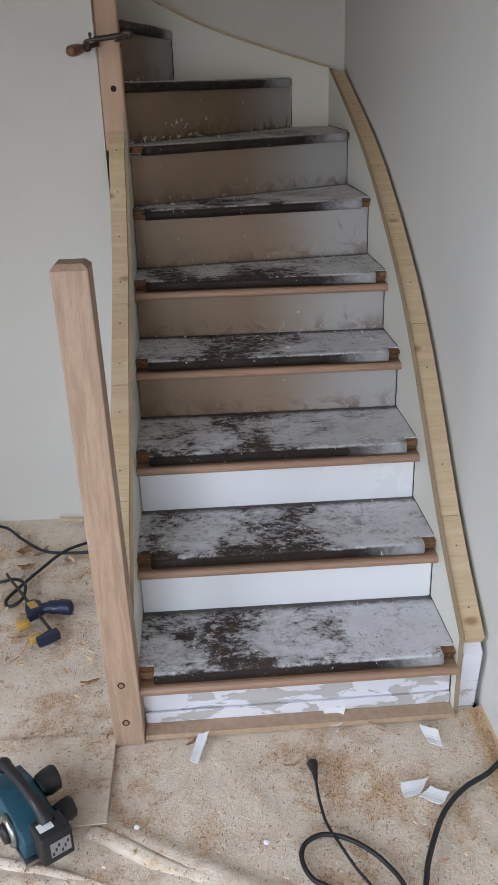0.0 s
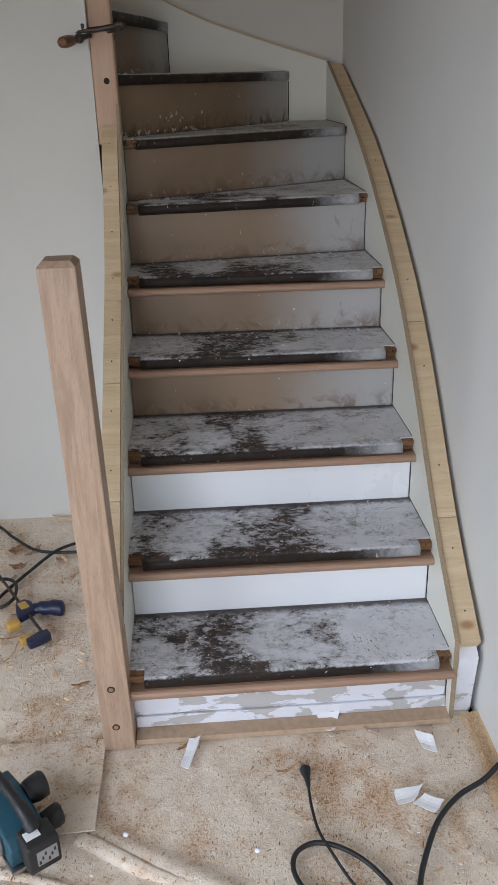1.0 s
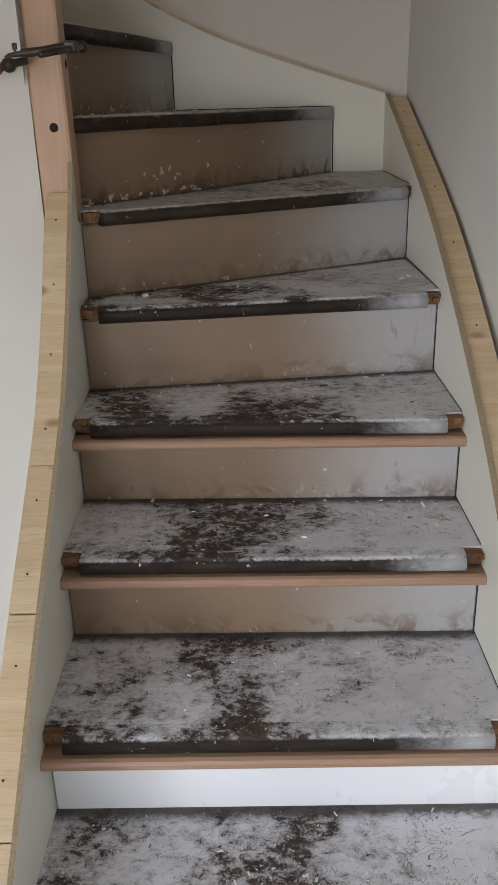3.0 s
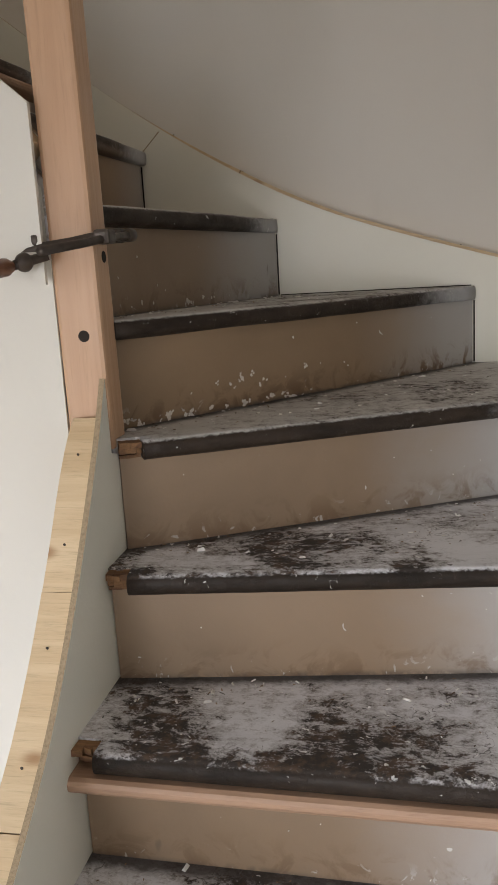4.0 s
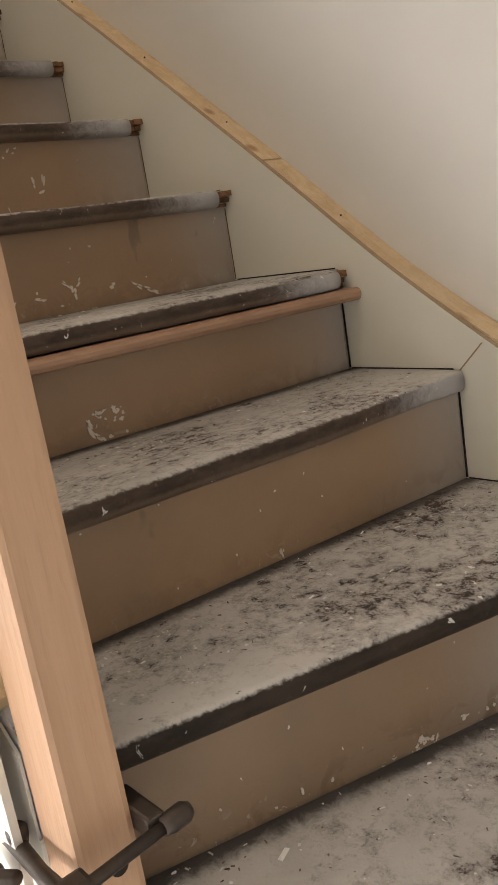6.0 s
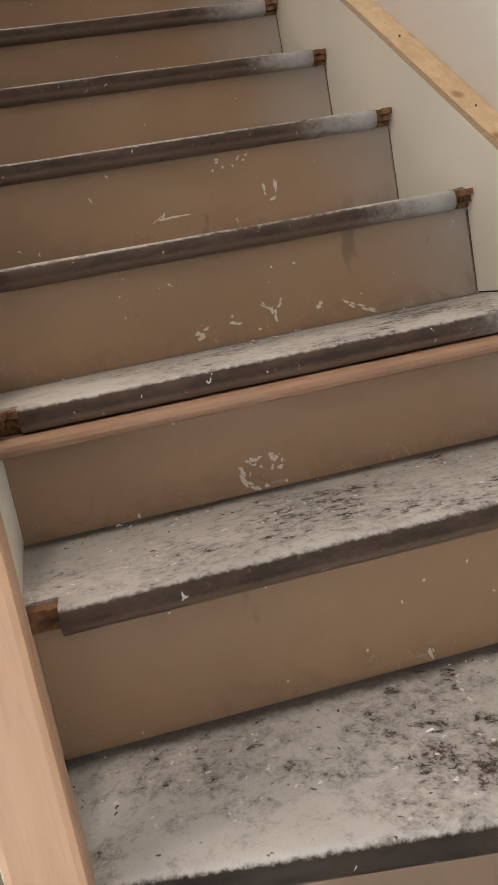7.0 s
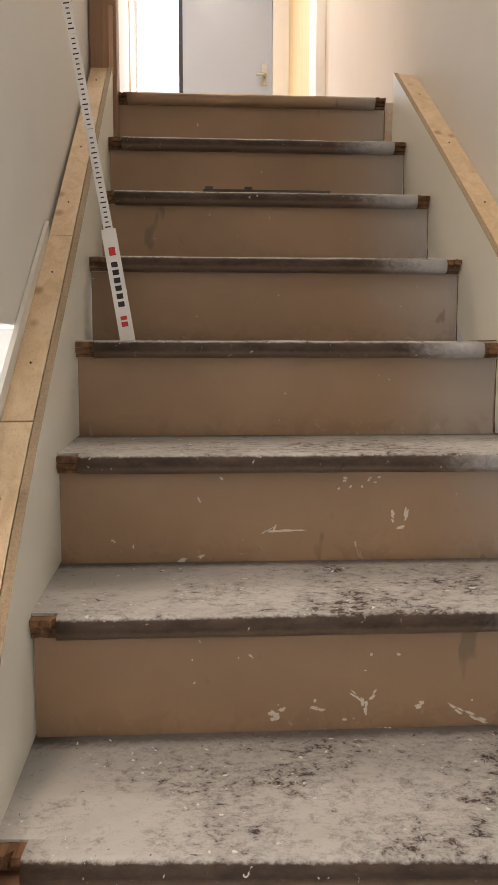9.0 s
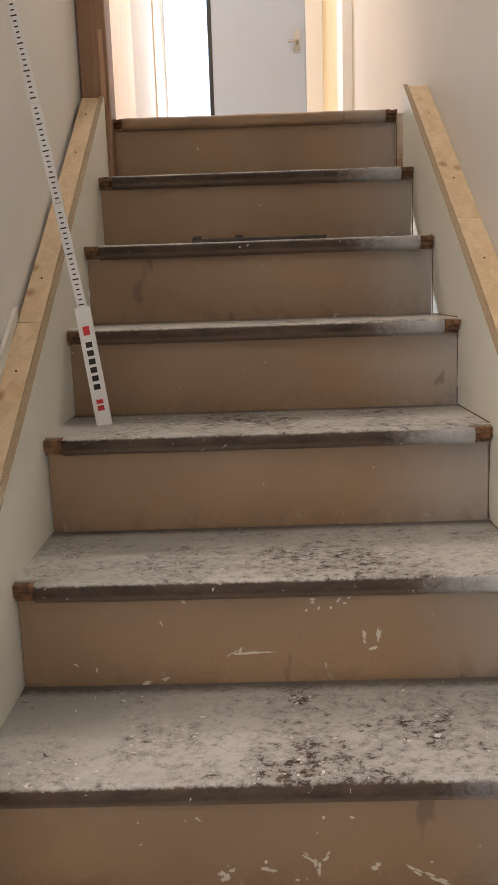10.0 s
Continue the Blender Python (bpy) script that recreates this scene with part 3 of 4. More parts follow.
def string_board(top, low, to3d, thick, name, label, material):
    """A board whose upper edge follows a smooth line; its lower edge lies behind the steps."""
    line = spline(top, 6)
    bm = bmesh.new()
    pts = [to3d(*p) for p in line + low]
    for f in prism(bm, pts, thick)[2:]:
        f.material_index = 1
    return part(name, bm, [material, M_CHIP if name == "string_panel" else material], stair, label)


def batten(top, to3d, thick, depth, name, material, cuts):
    """Pine lengths laid end to end along the top of a string."""
    line = spline(top, 6)
    run = [0.0]
    for p, q in zip(line, line[1:]):
        run.append(run[-1] + math.dist(p, q))
    stops = [0.0] + [c * run[-1] for c in cuts] + [run[-1]]
    for s0, s1 in zip(stops, stops[1:]):
        mids = [s0 + 0.0012] + [r for r in run if s0 + 0.01 < r < s1 - 0.01] + [s1 - 0.0012]
        up, down = [], []
        lift = random.uniform(-0.001, 0.002)
        for s in mids:
            u, w = np.interp(s, run, [p[0] for p in line]), np.interp(s, run, [p[1] for p in line])
            e = 0.0015 * noise.noise(Vector((s * 14, s0 * 5, 1)))
            up.append((u, w + lift + e))
            i = int(np.clip(np.searchsorted(run, s), 1, len(run) - 1))
            t = Vector((line[i][0] - line[i - 1][0], line[i][1] - line[i - 1][1])).normalized()
            nn = Vector((t.y, -t.x)) if t.x > 0 else Vector((-t.y, t.x))
            down.append((u + nn.x * depth, w + nn.y * depth))
        bm = bmesh.new()
        prism(bm, [to3d(*p) for p in up + down[::-1]], thick)
        piece = part(name, bm, material, stair, "pale knotty pine batten on the string")
        for fr in (0.25, 0.75):
            s = s0 + (s1 - s0) * fr
            q = [(np.interp(v, run, [p[0] for p in line]), np.interp(v, run, [p[1] for p in line])) for v in (s - 0.004, s + 0.004)]
            a, b = (Vector(to3d(*p)) + Vector(thick) * 0.5 for p in q)
            t = (b - a).normalized()
            up = Vector(thick).normalized().cross(t)
            up = up if up.z > 0 else -up
            c = (a + b) / 2 + up * (lift + 0.0008)
            bm = bmesh.new()
            tube(bm, [c - up * 0.004, c + up * 0.0012], 0.0018, 12)
            part("screw", bm, M_DARKSTEEL, piece)


R_TOP = [(1.165, 0.225), (1.40, 0.420), (1.72, 0.752), (2.01, 0.973), (2.48, 1.226), (BY, 1.472)]
L_TOP = [(1.18, 0.300), (1.36, 0.432), (1.653, 0.675), (1.85, 0.825), (2.0, 0.945), (2.12, 1.085), (2.24, 1.258), (2.296, 1.358)]
U_TOP = [(-0.071, 1.700), (-0.22, 1.862), (-0.45, 2.085), (-0.72, 2.318), (-1.27, 2.700), (-2.09, 3.285)]
B_TOP = [(WX, 1.472), (0.304, 1.614), (0.012, 1.757), (-0.283, 1.955), (-0.60, 2.205), (-1.27, 2.716), (-2.075, 3.284)]

string_board(R_TOP, [(BY, 1.05), (2.60, 0.82), (2.10, 0.62), (1.60, 0.12), (1.42, 0.0), (1.165, 0.0)], lambda y, z: (WX, y, z), (0.012, 0, 0), "string_panel", "white facing panel on the wall string", M_PANEL)
string_board(L_TOP, [(2.297, 1.243), (2.326, 1.236), (2.326, 0.95), (1.90, 0.45), (1.42, 0.0), (1.21, 0.0), (1.21, 0.30)], lambda y, z: (0.0, y, z), (-0.0085, 0, 0), "string_panel", "white facing panel on the outer string", M_PANEL)
string_board(U_TOP, [(-2.09, 2.95), (-1.20, 2.30), (-0.50, 1.62), (-0.071, 1.30)], lambda x, z: (x, IY, z), (0, -0.012, 0), "string_panel", "white facing panel on the upper inner string", M_PANEL)
string_board(B_TOP, [(-2.075, 3.05), (-1.20, 2.36), (-0.40, 1.70), (0.10, 1.35), (WX, 1.05)], lambda x, z: (x, BY, z), (0, 0.012, 0), "string_panel", "white facing panel along the back wall", M_PANEL)
PIN = 0.003
batten([(y, z - 0.010) for y, z in R_TOP], lambda y, z: (WX + 0.0145, y, z), (0.047, 0, 0), 0.045, "batten", M_PINE_Y, (0.13, 0.36, 0.60, 0.80))
batten([(y, z - 0.016) for y, z in L_TOP[:-1]] + [(2.298, 1.300)], lambda y, z: (-0.0565, y, z), (0.0455, 0, 0), 0.045, "batten", M_PINE_Y, (0.22, 0.44, 0.62, 0.82))
batten([(x, z - PIN) for x, z in U_TOP], lambda x, z: (x, IY - 0.060, z), (0, 0.0455, 0), 0.045, "batten", M_PINE_X, (0.16, 0.40, 0.62, 0.84))
batten([(x, z + (0.008 if x > -0.2 else -PIN)) for x, z in B_TOP], lambda x, z: (x, BY + 0.0145, z), (0, 0.0505, 0), 0.045, "batten", M_PINE_X, (0.22, 0.45, 0.62, 0.80))
# the old painted strings behind the facing panels
string_board([(y, z - 0.05) for y, z in R_TOP], [(BY, 1.05), (1.42, 0.0), (1.19, 0.0)], lambda y, z: (WX + 0.0145, y, z), (0.045, 0, 0), "old_string", "old white painted string", M_OLDWHITE)
string_board([(y, z - 0.05) for y, z in L_TOP[:-1]] + [(2.285, 1.24)], [(2.285, 0.6), (2.285, 0.0), (1.21, 0.0)], lambda y, z: (-0.050, y, z), (0.036, 0, 0), "old_string", "old white painted string", M_OLDWHITE)
string_board([(x, z - 0.05) for x, z in U_TOP], [(-2.09, 2.95), (-0.071, 1.30)], lambda x, z: (x, IY - 0.041, z), (0, 0.027, 0), "old_string", "old white painted string", M_OLDWHITE)
string_board([(x, z - 0.05) for x, z in B_TOP], [(-2.075, 3.0), (WX, 1.0)], lambda x, z: (x, BY + 0.0145, z), (0, 0.046, 0), "old_string", "old white painted string", M_OLDWHITE)
# the outer facing board of the upper flight
string_board([(-0.072, 1.752), (-0.176, 1.848), (-0.45, 2.118), (-0.72, 2.348), (-1.30, 2.742)], [(-1.30, 2.40), (-0.072, 1.50)], lambda x, z: (x, 2.2835, z), (0, 0.008, 0), "facing_board", "pale board on the open side of the string", M_WALL_CREAM)


# ---- newel posts ----
def lean(bm, dx, z0):
    for v in bm.verts:
        v.co.x += dx * (v.co.z - z0)


def post(name, lo, hi, material, label, bevel=0.004):
    t = thing(name, (0.5 * (lo[0] + hi[0]), 0.5 * (lo[1] + hi[1]), lo[2]), label, "newel post")
    part("shaft", boxes((lo, hi), bevel=bevel), material, t)
    return t


def bolt_hole(parent, at, axis, r=0.0088, plugged=False):
    at, axis = Vector(at), Vector(axis)
    bm = bmesh.new()
    tube(bm, [at - axis * 0.004, at + axis * 0.0004], r, 20)
    hole = part("bolt_hole", bm, M_HOLE, parent, "dark counterbored bolt hole")
    if plugged:
        bm = bmesh.new()
        tube(bm, [at, at + axis * 0.0011], r * 0.64, 16)
        part("plug", bm, M_BROWNPOST, hole, "brown wooden plug set below the face")


start_post = thing("newel_post", (-0.031, 1.173, 0), "square pale oak newel post standing at the stair foot", "newel post")
bm = bmesh.new()
lo, hi, top = (-0.066, 1.138), (0.004, 1.208), 1.118
sq = [(lo[0], lo[1]), (hi[0], lo[1]), (hi[0], hi[1]), (lo[0], hi[1])]
box(bm, (*lo, 0.0), (*hi, top), 0.003)
lean(bm, -0.013, 0)
part("shaft", bm, M_OAK_START, start_post)
bm = bmesh.new()
base = [bm.verts.new((x, y, top)) for x, y in sq]
cap = [bm.verts.new((x * 0.72 - 0.031 * 0.28, y * 0.72 + 1.173 * 0.28, top + 0.010)) for x, y in sq]
for i in range(4):
    bm.faces.new((base[i], base[(i + 1) % 4], cap[(i + 1) % 4], cap[i]))
bm.faces.new(cap)
bm.faces.new(base[::-1])
lean(bm, -0.013, 0)
part("cap", bm, M_OAK_START, start_post)
for z in (0.176, 0.068):
    bolt_hole(start_post, (-0.034 - 0.013 * z, 1.138, z), (0, -1, 0), plugged=True)

turn_post = post("newel_post", (-0.070, 2.308, 1.245), (0.0, 2.368, 2.95), M_OAK, "tall oak newel post at the turn of the stair", 0.007)
for v in turn_post.children[0].data.vertices:
    v.co.x -= 0.008 * (v.co.z - 1.245)
bolt_hole(turn_post, (-0.031, 2.308, 1.421), (0, -1, 0))
bolt_hole(turn_post, (-0.0022, 2.345, 1.536), (1, 0, 0))
top_post = post("newel_post", (-2.22, 2.285, 3.05), (-2.12, 2.362, 4.30), M_BROWNPOST, "brown wooden post at the top of the stair", 0.004)

# ---- landing: door, side window, frames ----
door = tagged(new("door_1"), "closed blue-grey door with a steel lever handle", "door", kind="structure")
door.location = (-5.12, 2.82, 18 * H)
leaf = part("leaf", boxes(((-5.16, 2.54, 18 * H), (-5.12, 3.11, 5.30)), bevel=0.003), M_DOOR, door)
part("gasket", boxes(((-5.165, 2.515, 18 * H), (-5.118, 2.5395, 5.30))), M_BLACK, door, "black rubber gasket")
bm = bmesh.new()
tube(bm, spline([(-5.12, 3.06, 4.215), (-5.075, 3.06, 4.215), (-5.068, 3.04, 4.215), (-5.068, 3.005, 4.213)], 4), 0.010, 10)
part("door_handle", bm, M_STEEL, door, "steel lever handle", True)
part("handle_plate", boxes(((-5.12, 3.04, 4.16), (-5.114, 3.08, 4.29)), bevel=0.002), M_STEEL, door)
frame_bm = boxes(((-5.20, 3.112, 18 * H), (-5.10, 3.222, 5.36)), ((-5.20, 2.30, 5.302), (-5.10, 3.112, 5.36)))
part("door_frame", frame_bm, M_FRAME, door, "white painted frame")
wall("wall_end", (-5.35, 2.1, 5.36), (-5.2, 3.35, 5.66), M_WALL_UP, "beige wall above the door")
win = tagged(new("window_1"), "bright narrow side window beside the door", "window", kind="structure")
g = Graph("bright_daylight")
g.bsdf.inputs["Emission Color"].default_value = (0.52, 0.76, 1.0, 1)
g.bsdf.inputs["Emission Strength"].default_value = 0.32
M_BRIGHT = g.done((0.8, 0.8, 0.8), 0.9)
part("backdrop", boxes(((-5.30, 2.20, 18 * H), (-5.26, 2.53, 5.36))), M_BRIGHT, win, "white daylight outside the glass")
part("window_frame", boxes(((-5.22, 2.2375, 18 * H), (-5.17, 2.250, 5.30))), M_FRAME, win)
part("reveal", boxes(((-5.165, 2.2365, 18 * H), (-5.152, 2.2385, 5.30))), M_FRAME, win)
cheek = tagged(new("trim_2"), "pale yellow wooden lining beside the window", "lining", kind="structure")
for x0, x1 in ((-5.15, -4.60), (-3.62, -2.60)):
    part("lining", boxes(((x0, 2.2355, 18 * H), (x1, 2.243, 5.36)), bevel=0.002), M_LINING, cheek)
cheek = tagged(new("trim_3"), "pale yellow wooden lining beside the door", "lining", kind="structure")
part("lining", boxes(((-5.098, 3.215, 18 * H), (-3.935, 3.2235, 5.36)), bevel=0.002), M_LINING, cheek)
side = tagged(new("trim_1"), "white door lining in the landing wall", "door frame", kind="structure")
part("lining", boxes(((-3.93, 3.178, 18 * H), (-3.70, 3.2235, 5.3)), bevel=0.003), M_FRAME, side)

# ---- loose things on the floor ----


def cable(name, pts, r, label, parent=None):
    bm = bmesh.new()
    tube(bm, spline(pts, 10), r, 10)
    if parent:
        return part(name, bm, M_BLACK, parent, label, True)
    return tagged(finish(name, bm, M_BLACK, True), label, "cable")


cord = thing("power_cord", (0.385, 1.0, 0), "thin black power cord with a two-pin plug, looped on the floor", "power cord")
cable("cord", [(0.386, 0.985, 0.010), (0.386, 0.93, 0.006), (0.392, 0.87, 0.006), (0.408, 0.815, 0.012), (0.432, 0.76, 0.006), (0.462, 0.70, 0.006), (0.50, 0.60, 0.006), (0.56, 0.40, 0.006)], 0.0032, "", cord)
bm = bmesh.new()
tube(bm, spline([(0.385, 1.032, 0.012), (0.385, 1.022, 0.012), (0.386, 1.0, 0.012), (0.386, 0.98, 0.010)], 5), [0.009] * 2 + [0.0125] * 3 + [0.0105] * 3 + [0.008] * 2 + [0.0065] * 2 + [0.0055] * 2 + [0.0045] * 2, 12)
plug = part("plug", bm, M_BLACK, cord, "flat black mains plug", True)
for dx in (-0.008, 0.008):
    bm = bmesh.new()
    tube(bm, [(0.385 + dx, 1.030, 0.012), (0.385 + dx, 1.050, 0.012)], 0.002, 8)
    part("pin", bm, M_STEEL, plug)
cable("extension_cable", [(0.56, 0.30, 0.008), (0.50, 0.55, 0.008), (0.519, 0.69, 0.008), (0.49, 0.765, 0.008), (0.44, 0.815, 0.010), (0.385, 0.838, 0.009), (0.343, 0.822, 0.008), (0.330, 0.785, 0.008), (0.345, 0.740, 0.008), (0.385, 0.705, 0.008), (0.44, 0.60, 0.008), (0.48, 0.35, 0.008)], 0.0052, "black rubber extension cable looped on the floor")
cable("extension_cable", [(0.806, 0.985, 0.03), (0.765, 0.962, 0.012), (0.70, 0.928, 0.008), (0.642, 0.872, 0.008), (0.598, 0.800, 0.008), (0.566, 0.73, 0.008), (0.553, 0.66, 0.008), (0.55, 0.45, 0.008), (0.60, 0.20, 0.008)], 0.0058, "thick black cable lying along the wall")
cable("tool_cable", [(-0.75, 2.262, 0.008), (-0.56, 2.245, 0.008), (-0.47, 2.15, 0.008), (-0.385, 2.06, 0.008), (-0.31, 2.03, 0.010), (-0.20, 2.03, 0.008), (-0.10, 2.06, 0.008)], 0.0052, "black cable on the dusty floor by the wall")
cable("tool_cable", [(-0.10, 2.16, 0.008), (-0.21, 2.10, 0.010), (-0.30, 2.03, 0.018), (-0.37, 1.93, 0.010), (-0.415, 1.84, 0.010), (-0.445, 1.77, 0.008), (-0.425, 1.735, 0.009), (-0.392, 1.76, 0.020), (-0.395, 1.82, 0.030), (-0.435, 1.86, 0.026), (-0.50, 1.868, 0.010), (-0.75, 1.80, 0.008)], 0.0052, "black looped cable on the dusty floor")


def paper(corners, lift, label="torn white paper scrap on the floor"):
    """A stiff torn scrap: a small bent sheet with thickness."""
    bm = bmesh.new()
    n = 5
    a, b, c, d = (Vector((*p, 0)) for p in corners)
    grid = []
    for i in range(n + 1):
        row = []
        for j in range(n + 1):
            u, w = i / n, j / n
            p = a.lerp(b, u).lerp(d.lerp(c, u), w)
            z = 0.006 + lift * (max(0, w - 0.45) ** 1.2 + 0.4 * max(0, u - 0.6)) + 0.002 * noise.noise(p * 40)
            e = 0.004 * noise.noise(p * 55 + Vector((3, 1, 0)))
            row.append((p.x + (e if j in (0, n) else 0), p.y + (e if i in (0, n) else 0), z))
        grid.append(row)
    top = [[bm.verts.new(p) for p in row] for row in grid]
    low = [[bm.verts.new((p[0], p[1], p[2] - 0.0012)) for p in row] for row in grid]
    for i in range(n):
        for j in range(n):
            bm.faces.new((top[i][j], top[i + 1][j], top[i + 1][j + 1], top[i][j + 1]))
            bm.faces.new((low[i][j], low[i][j + 1], low[i + 1][j + 1], low[i + 1][j]))
    for i in range(n):
        for q in ((0, i, 0, i + 1), (n, i, n, i + 1)):
            bm.faces.new((top[q[0]][q[1]], top[q[2]][q[3]], low[q[2]][q[3]], low[q[0]][q[1]]))
            bm.faces.new((top[q[1]][q[0]], top[q[3]][q[2]], low[q[3]][q[2]], low[q[1]][q[0]]))
    return tagged(finish("paper_scrap", bm, M_PAPER), label, "paper scrap", "paper scraps on the floor")


paper([(0.108, 1.072), (0.128, 1.058), (0.155, 1.146), (0.128, 1.142)], 0.02)
paper([(0.447, 1.150), (0.470, 1.143), (0.492, 1.196), (0.432, 1.192)], 0.035, "folded white paper scrap against the stair foot")
paper([(0.665, 1.070), (0.690, 1.052), (0.692, 1.098), (0.652, 1.120)], 0.02)
paper([(0.568, 0.918), (0.604, 0.925), (0.632, 0.962), (0.566, 0.952)], 0.012, "creased white paper scrap by the cable")
paper([(0.600, 0.920), (0.640, 0.890), (0.664, 0.915), (0.630, 0.940)], 0.012, "creased white paper scrap by the cable")

# an extra sheet of floor paper with a curled rim
bm = bmesh.new()
cols, rowsn = 24, 16
gv = []
for i in range(cols + 1):
    r = []
    for j in range(rowsn + 1):
        x, y = -0.95 + (0.885) * i / cols, 0.905 + (1.165 - 0.905) * j / rowsn + 0.02 * (1 - i / cols)
        z = 0.010 + 0.003 * noise.noise(Vector((x * 9, y * 9, 5))) + (0.006 * max(0, i / cols - 0.9) * 10 if j < rowsn * 0.5 else 0)
        r.append(bm.verts.new((x, y, z)))
    gv.append(r)
for i in range(cols):
    for j in range(rowsn):
        bm.faces.new((gv[i][j], gv[i + 1][j], gv[i + 1][j + 1], gv[i][j + 1]))
ex = bmesh.ops.extrude_face_region(bm, geom=bm.faces[:])
for v in ex["geom"]:
    if isinstance(v, bmesh.types.BMVert):
        v.co.z -= 0.003
tagged(finish("floor_sheet", bm, M_FLOOR, False), "square of cream floor paper dusted with sawdust", "floor paper")

def scatter(name, count, region, size, material, label, category, seed, flat=0.35):
    """Many small angular crumbs in one mesh."""
    rng = random.Random(seed)
    verts, faces = [], []
    for _ in range(count):
        x, y, z = region(rng)
        s, ln = rng.uniform(*size), rng.uniform(0.8, 2.4)
        t = rng.uniform(0, math.pi)
        ux, uy = math.cos(t), math.sin(t)
        k = len(verts)
        for a, b, h in ((-ln, -0.6, 0), (ln, -0.5, 0), (ln * 0.8, 0.6, 0), (-ln * 0.9, 0.5, 0), (-ln * 0.7, 0, flat * 2), (ln * 0.6, 0.1, flat * 2 * rng.uniform(0.4, 1.4))):
            verts.append((x + s * (a * ux - b * uy), y + s * (a * uy + b * ux), z + s * h))
        faces += [(k, k + 1, k + 5, k + 4), (k + 2, k + 3, k + 4, k + 5), (k + 1, k + 2, k + 5), (k + 3, k, k + 4), (k + 3, k + 2, k + 1, k)]
    me = bpy.data.meshes.new(name)
    me.from_pydata(verts, [], faces)
    me.materials.append(material)
    return tagged(new(name, me), label, category, kind="stuff")


def island(name, a, b, rough=0.85):
    g = Graph(name)
    geo = g.t.nodes.new("ShaderNodeNewGeometry")
    c = g.mix(geo.outputs["Random Per Island"], a, b)
    return g.done(c, rough, g.noise(g.place(), 300, 3), 0.0004, 0.5)


M_SHAVE = island("wood_shavings", (0.40, 0.22, 0.105), (0.66, 0.50, 0.33))
M_GRIT = island("dark_grit", (0.05, 0.035, 0.025), (0.30, 0.20, 0.12))
M_RAWCHIP = timber("brown_splinter", (0.36, 0.20, 0.10), (0.18, 0.09, 0.04), 0, 60, 0.8)
M_FLAKE = island("white_flakes", (0.62, 0.60, 0.56), (0.82, 0.82, 0.80))


def floor_spot(r):
    for _ in range(60):
        x, y = r.uniform(-0.95, 0.80), r.uniform(0.45, 2.28)
        if y > 1.14 and x > -0.07:
            continue
        if noise.noise(Vector((x * 4, y * 4, 0.7))) > r.uniform(-0.6, 0.5):
            return x, y, 0.0035 if not (x < -0.08 and 0.9 < y < 1.17) else 0.0115
    return -0.3, 1.5, 0.003


bm = bmesh.new()
rows = []
for i in range(61):
    y = 0.25 + 0.925 * i / 60
    wide = 0.034 + 0.018 * noise.noise(Vector((y * 6, 0, 2))) + 0.008 * noise.noise(Vector((y * 25, 1, 0)))
    top = 0.011 + 0.004 * noise.noise(Vector((y * 9, 4, 0)))
    rows.append([bm.verts.new((0.8225 - wide * o, y, -0.006 + (top + 0.006) * h + 0.0012 * noise.noise(Vector((y * 60, o * 3, 7))))) for o, h in ((0, 1), (0.25, 0.9), (0.5, 0.7), (0.75, 0.55), (1.0, 0.42), (1.3, 0.0), (0, 0))])
for p, q in zip(rows, rows[1:]):
    for j in range(7):
        bm.faces.new((p[j], q[j], q[(j + 1) % 7], p[(j + 1) % 7]))
bm.faces.new(rows[0][::-1])
bm.faces.new(rows[-1])
tagged(finish("sawdust_heap", bm, plain("sawdust", (0.66, 0.47, 0.28), 0.9, 0, 0.5, 220, 0.002)), "low bank of tan sawdust along the wall foot", "sawdust", kind="stuff")
for x, y in ((-0.002, 0.896), (0.264, 0.834)):
    bm = bmesh.new()
    bmesh.ops.create_icosphere(bm, subdivisions=2, radius=0.0065, matrix=Matrix.Translation((x, y, 0.006)) @ Matrix.Diagonal((1, 0.85, 0.8, 1)))
    for v in bm.verts:
        v.co += v.co.normalized() * 0.0012 * noise.noise(v.co * 300)
    tagged(finish("filler_crumb", bm, M_PAPER), "small white lump of filler on the floor cover", "filler crumb")
scatter("wood_shavings", 5200, floor_spot, (0.0007, 0.0026), M_SHAVE, "orange-brown sawdust and shavings strewn over the floor", "wood shavings", 3)
scatter("dust_grit", 3600, floor_spot, (0.0005, 0.0021), M_GRIT, "dark crumbs of dirt strewn over the floor", "debris", 4)
scatter("wood_chips", 620, floor_spot, (0.0016, 0.0042), M_SHAVE, "curled orange-brown wood chips on the floor", "wood chips", 14, 0.5)
scatter("wood_splinters", 70, lambda r: (r.uniform(-0.6, -0.08), r.uniform(1.25, 2.25), 0.004), (0.003, 0.009), M_SHAVE, "pale wood splinters behind the newel post", "wood splinters", 5, 0.6)
scatter("paint_flakes", 60, floor_spot, (0.0015, 0.004), M_FLAKE, "white paint flakes on the floor", "paint flakes", 6)
scatter("sawdust_heap", 5200, lambda r: ((lambda y: (0.818 - abs(r.gauss(0, 0.028)) * (1.0 - 0.3 * (y < 0.8)), y, 0.004 + 0.006 * r.random()))(r.uniform(0.35, 1.17))), (0.0006, 0.0016), M_SHAVE, "strip of sawdust along the foot of the wall", "sawdust", 7)


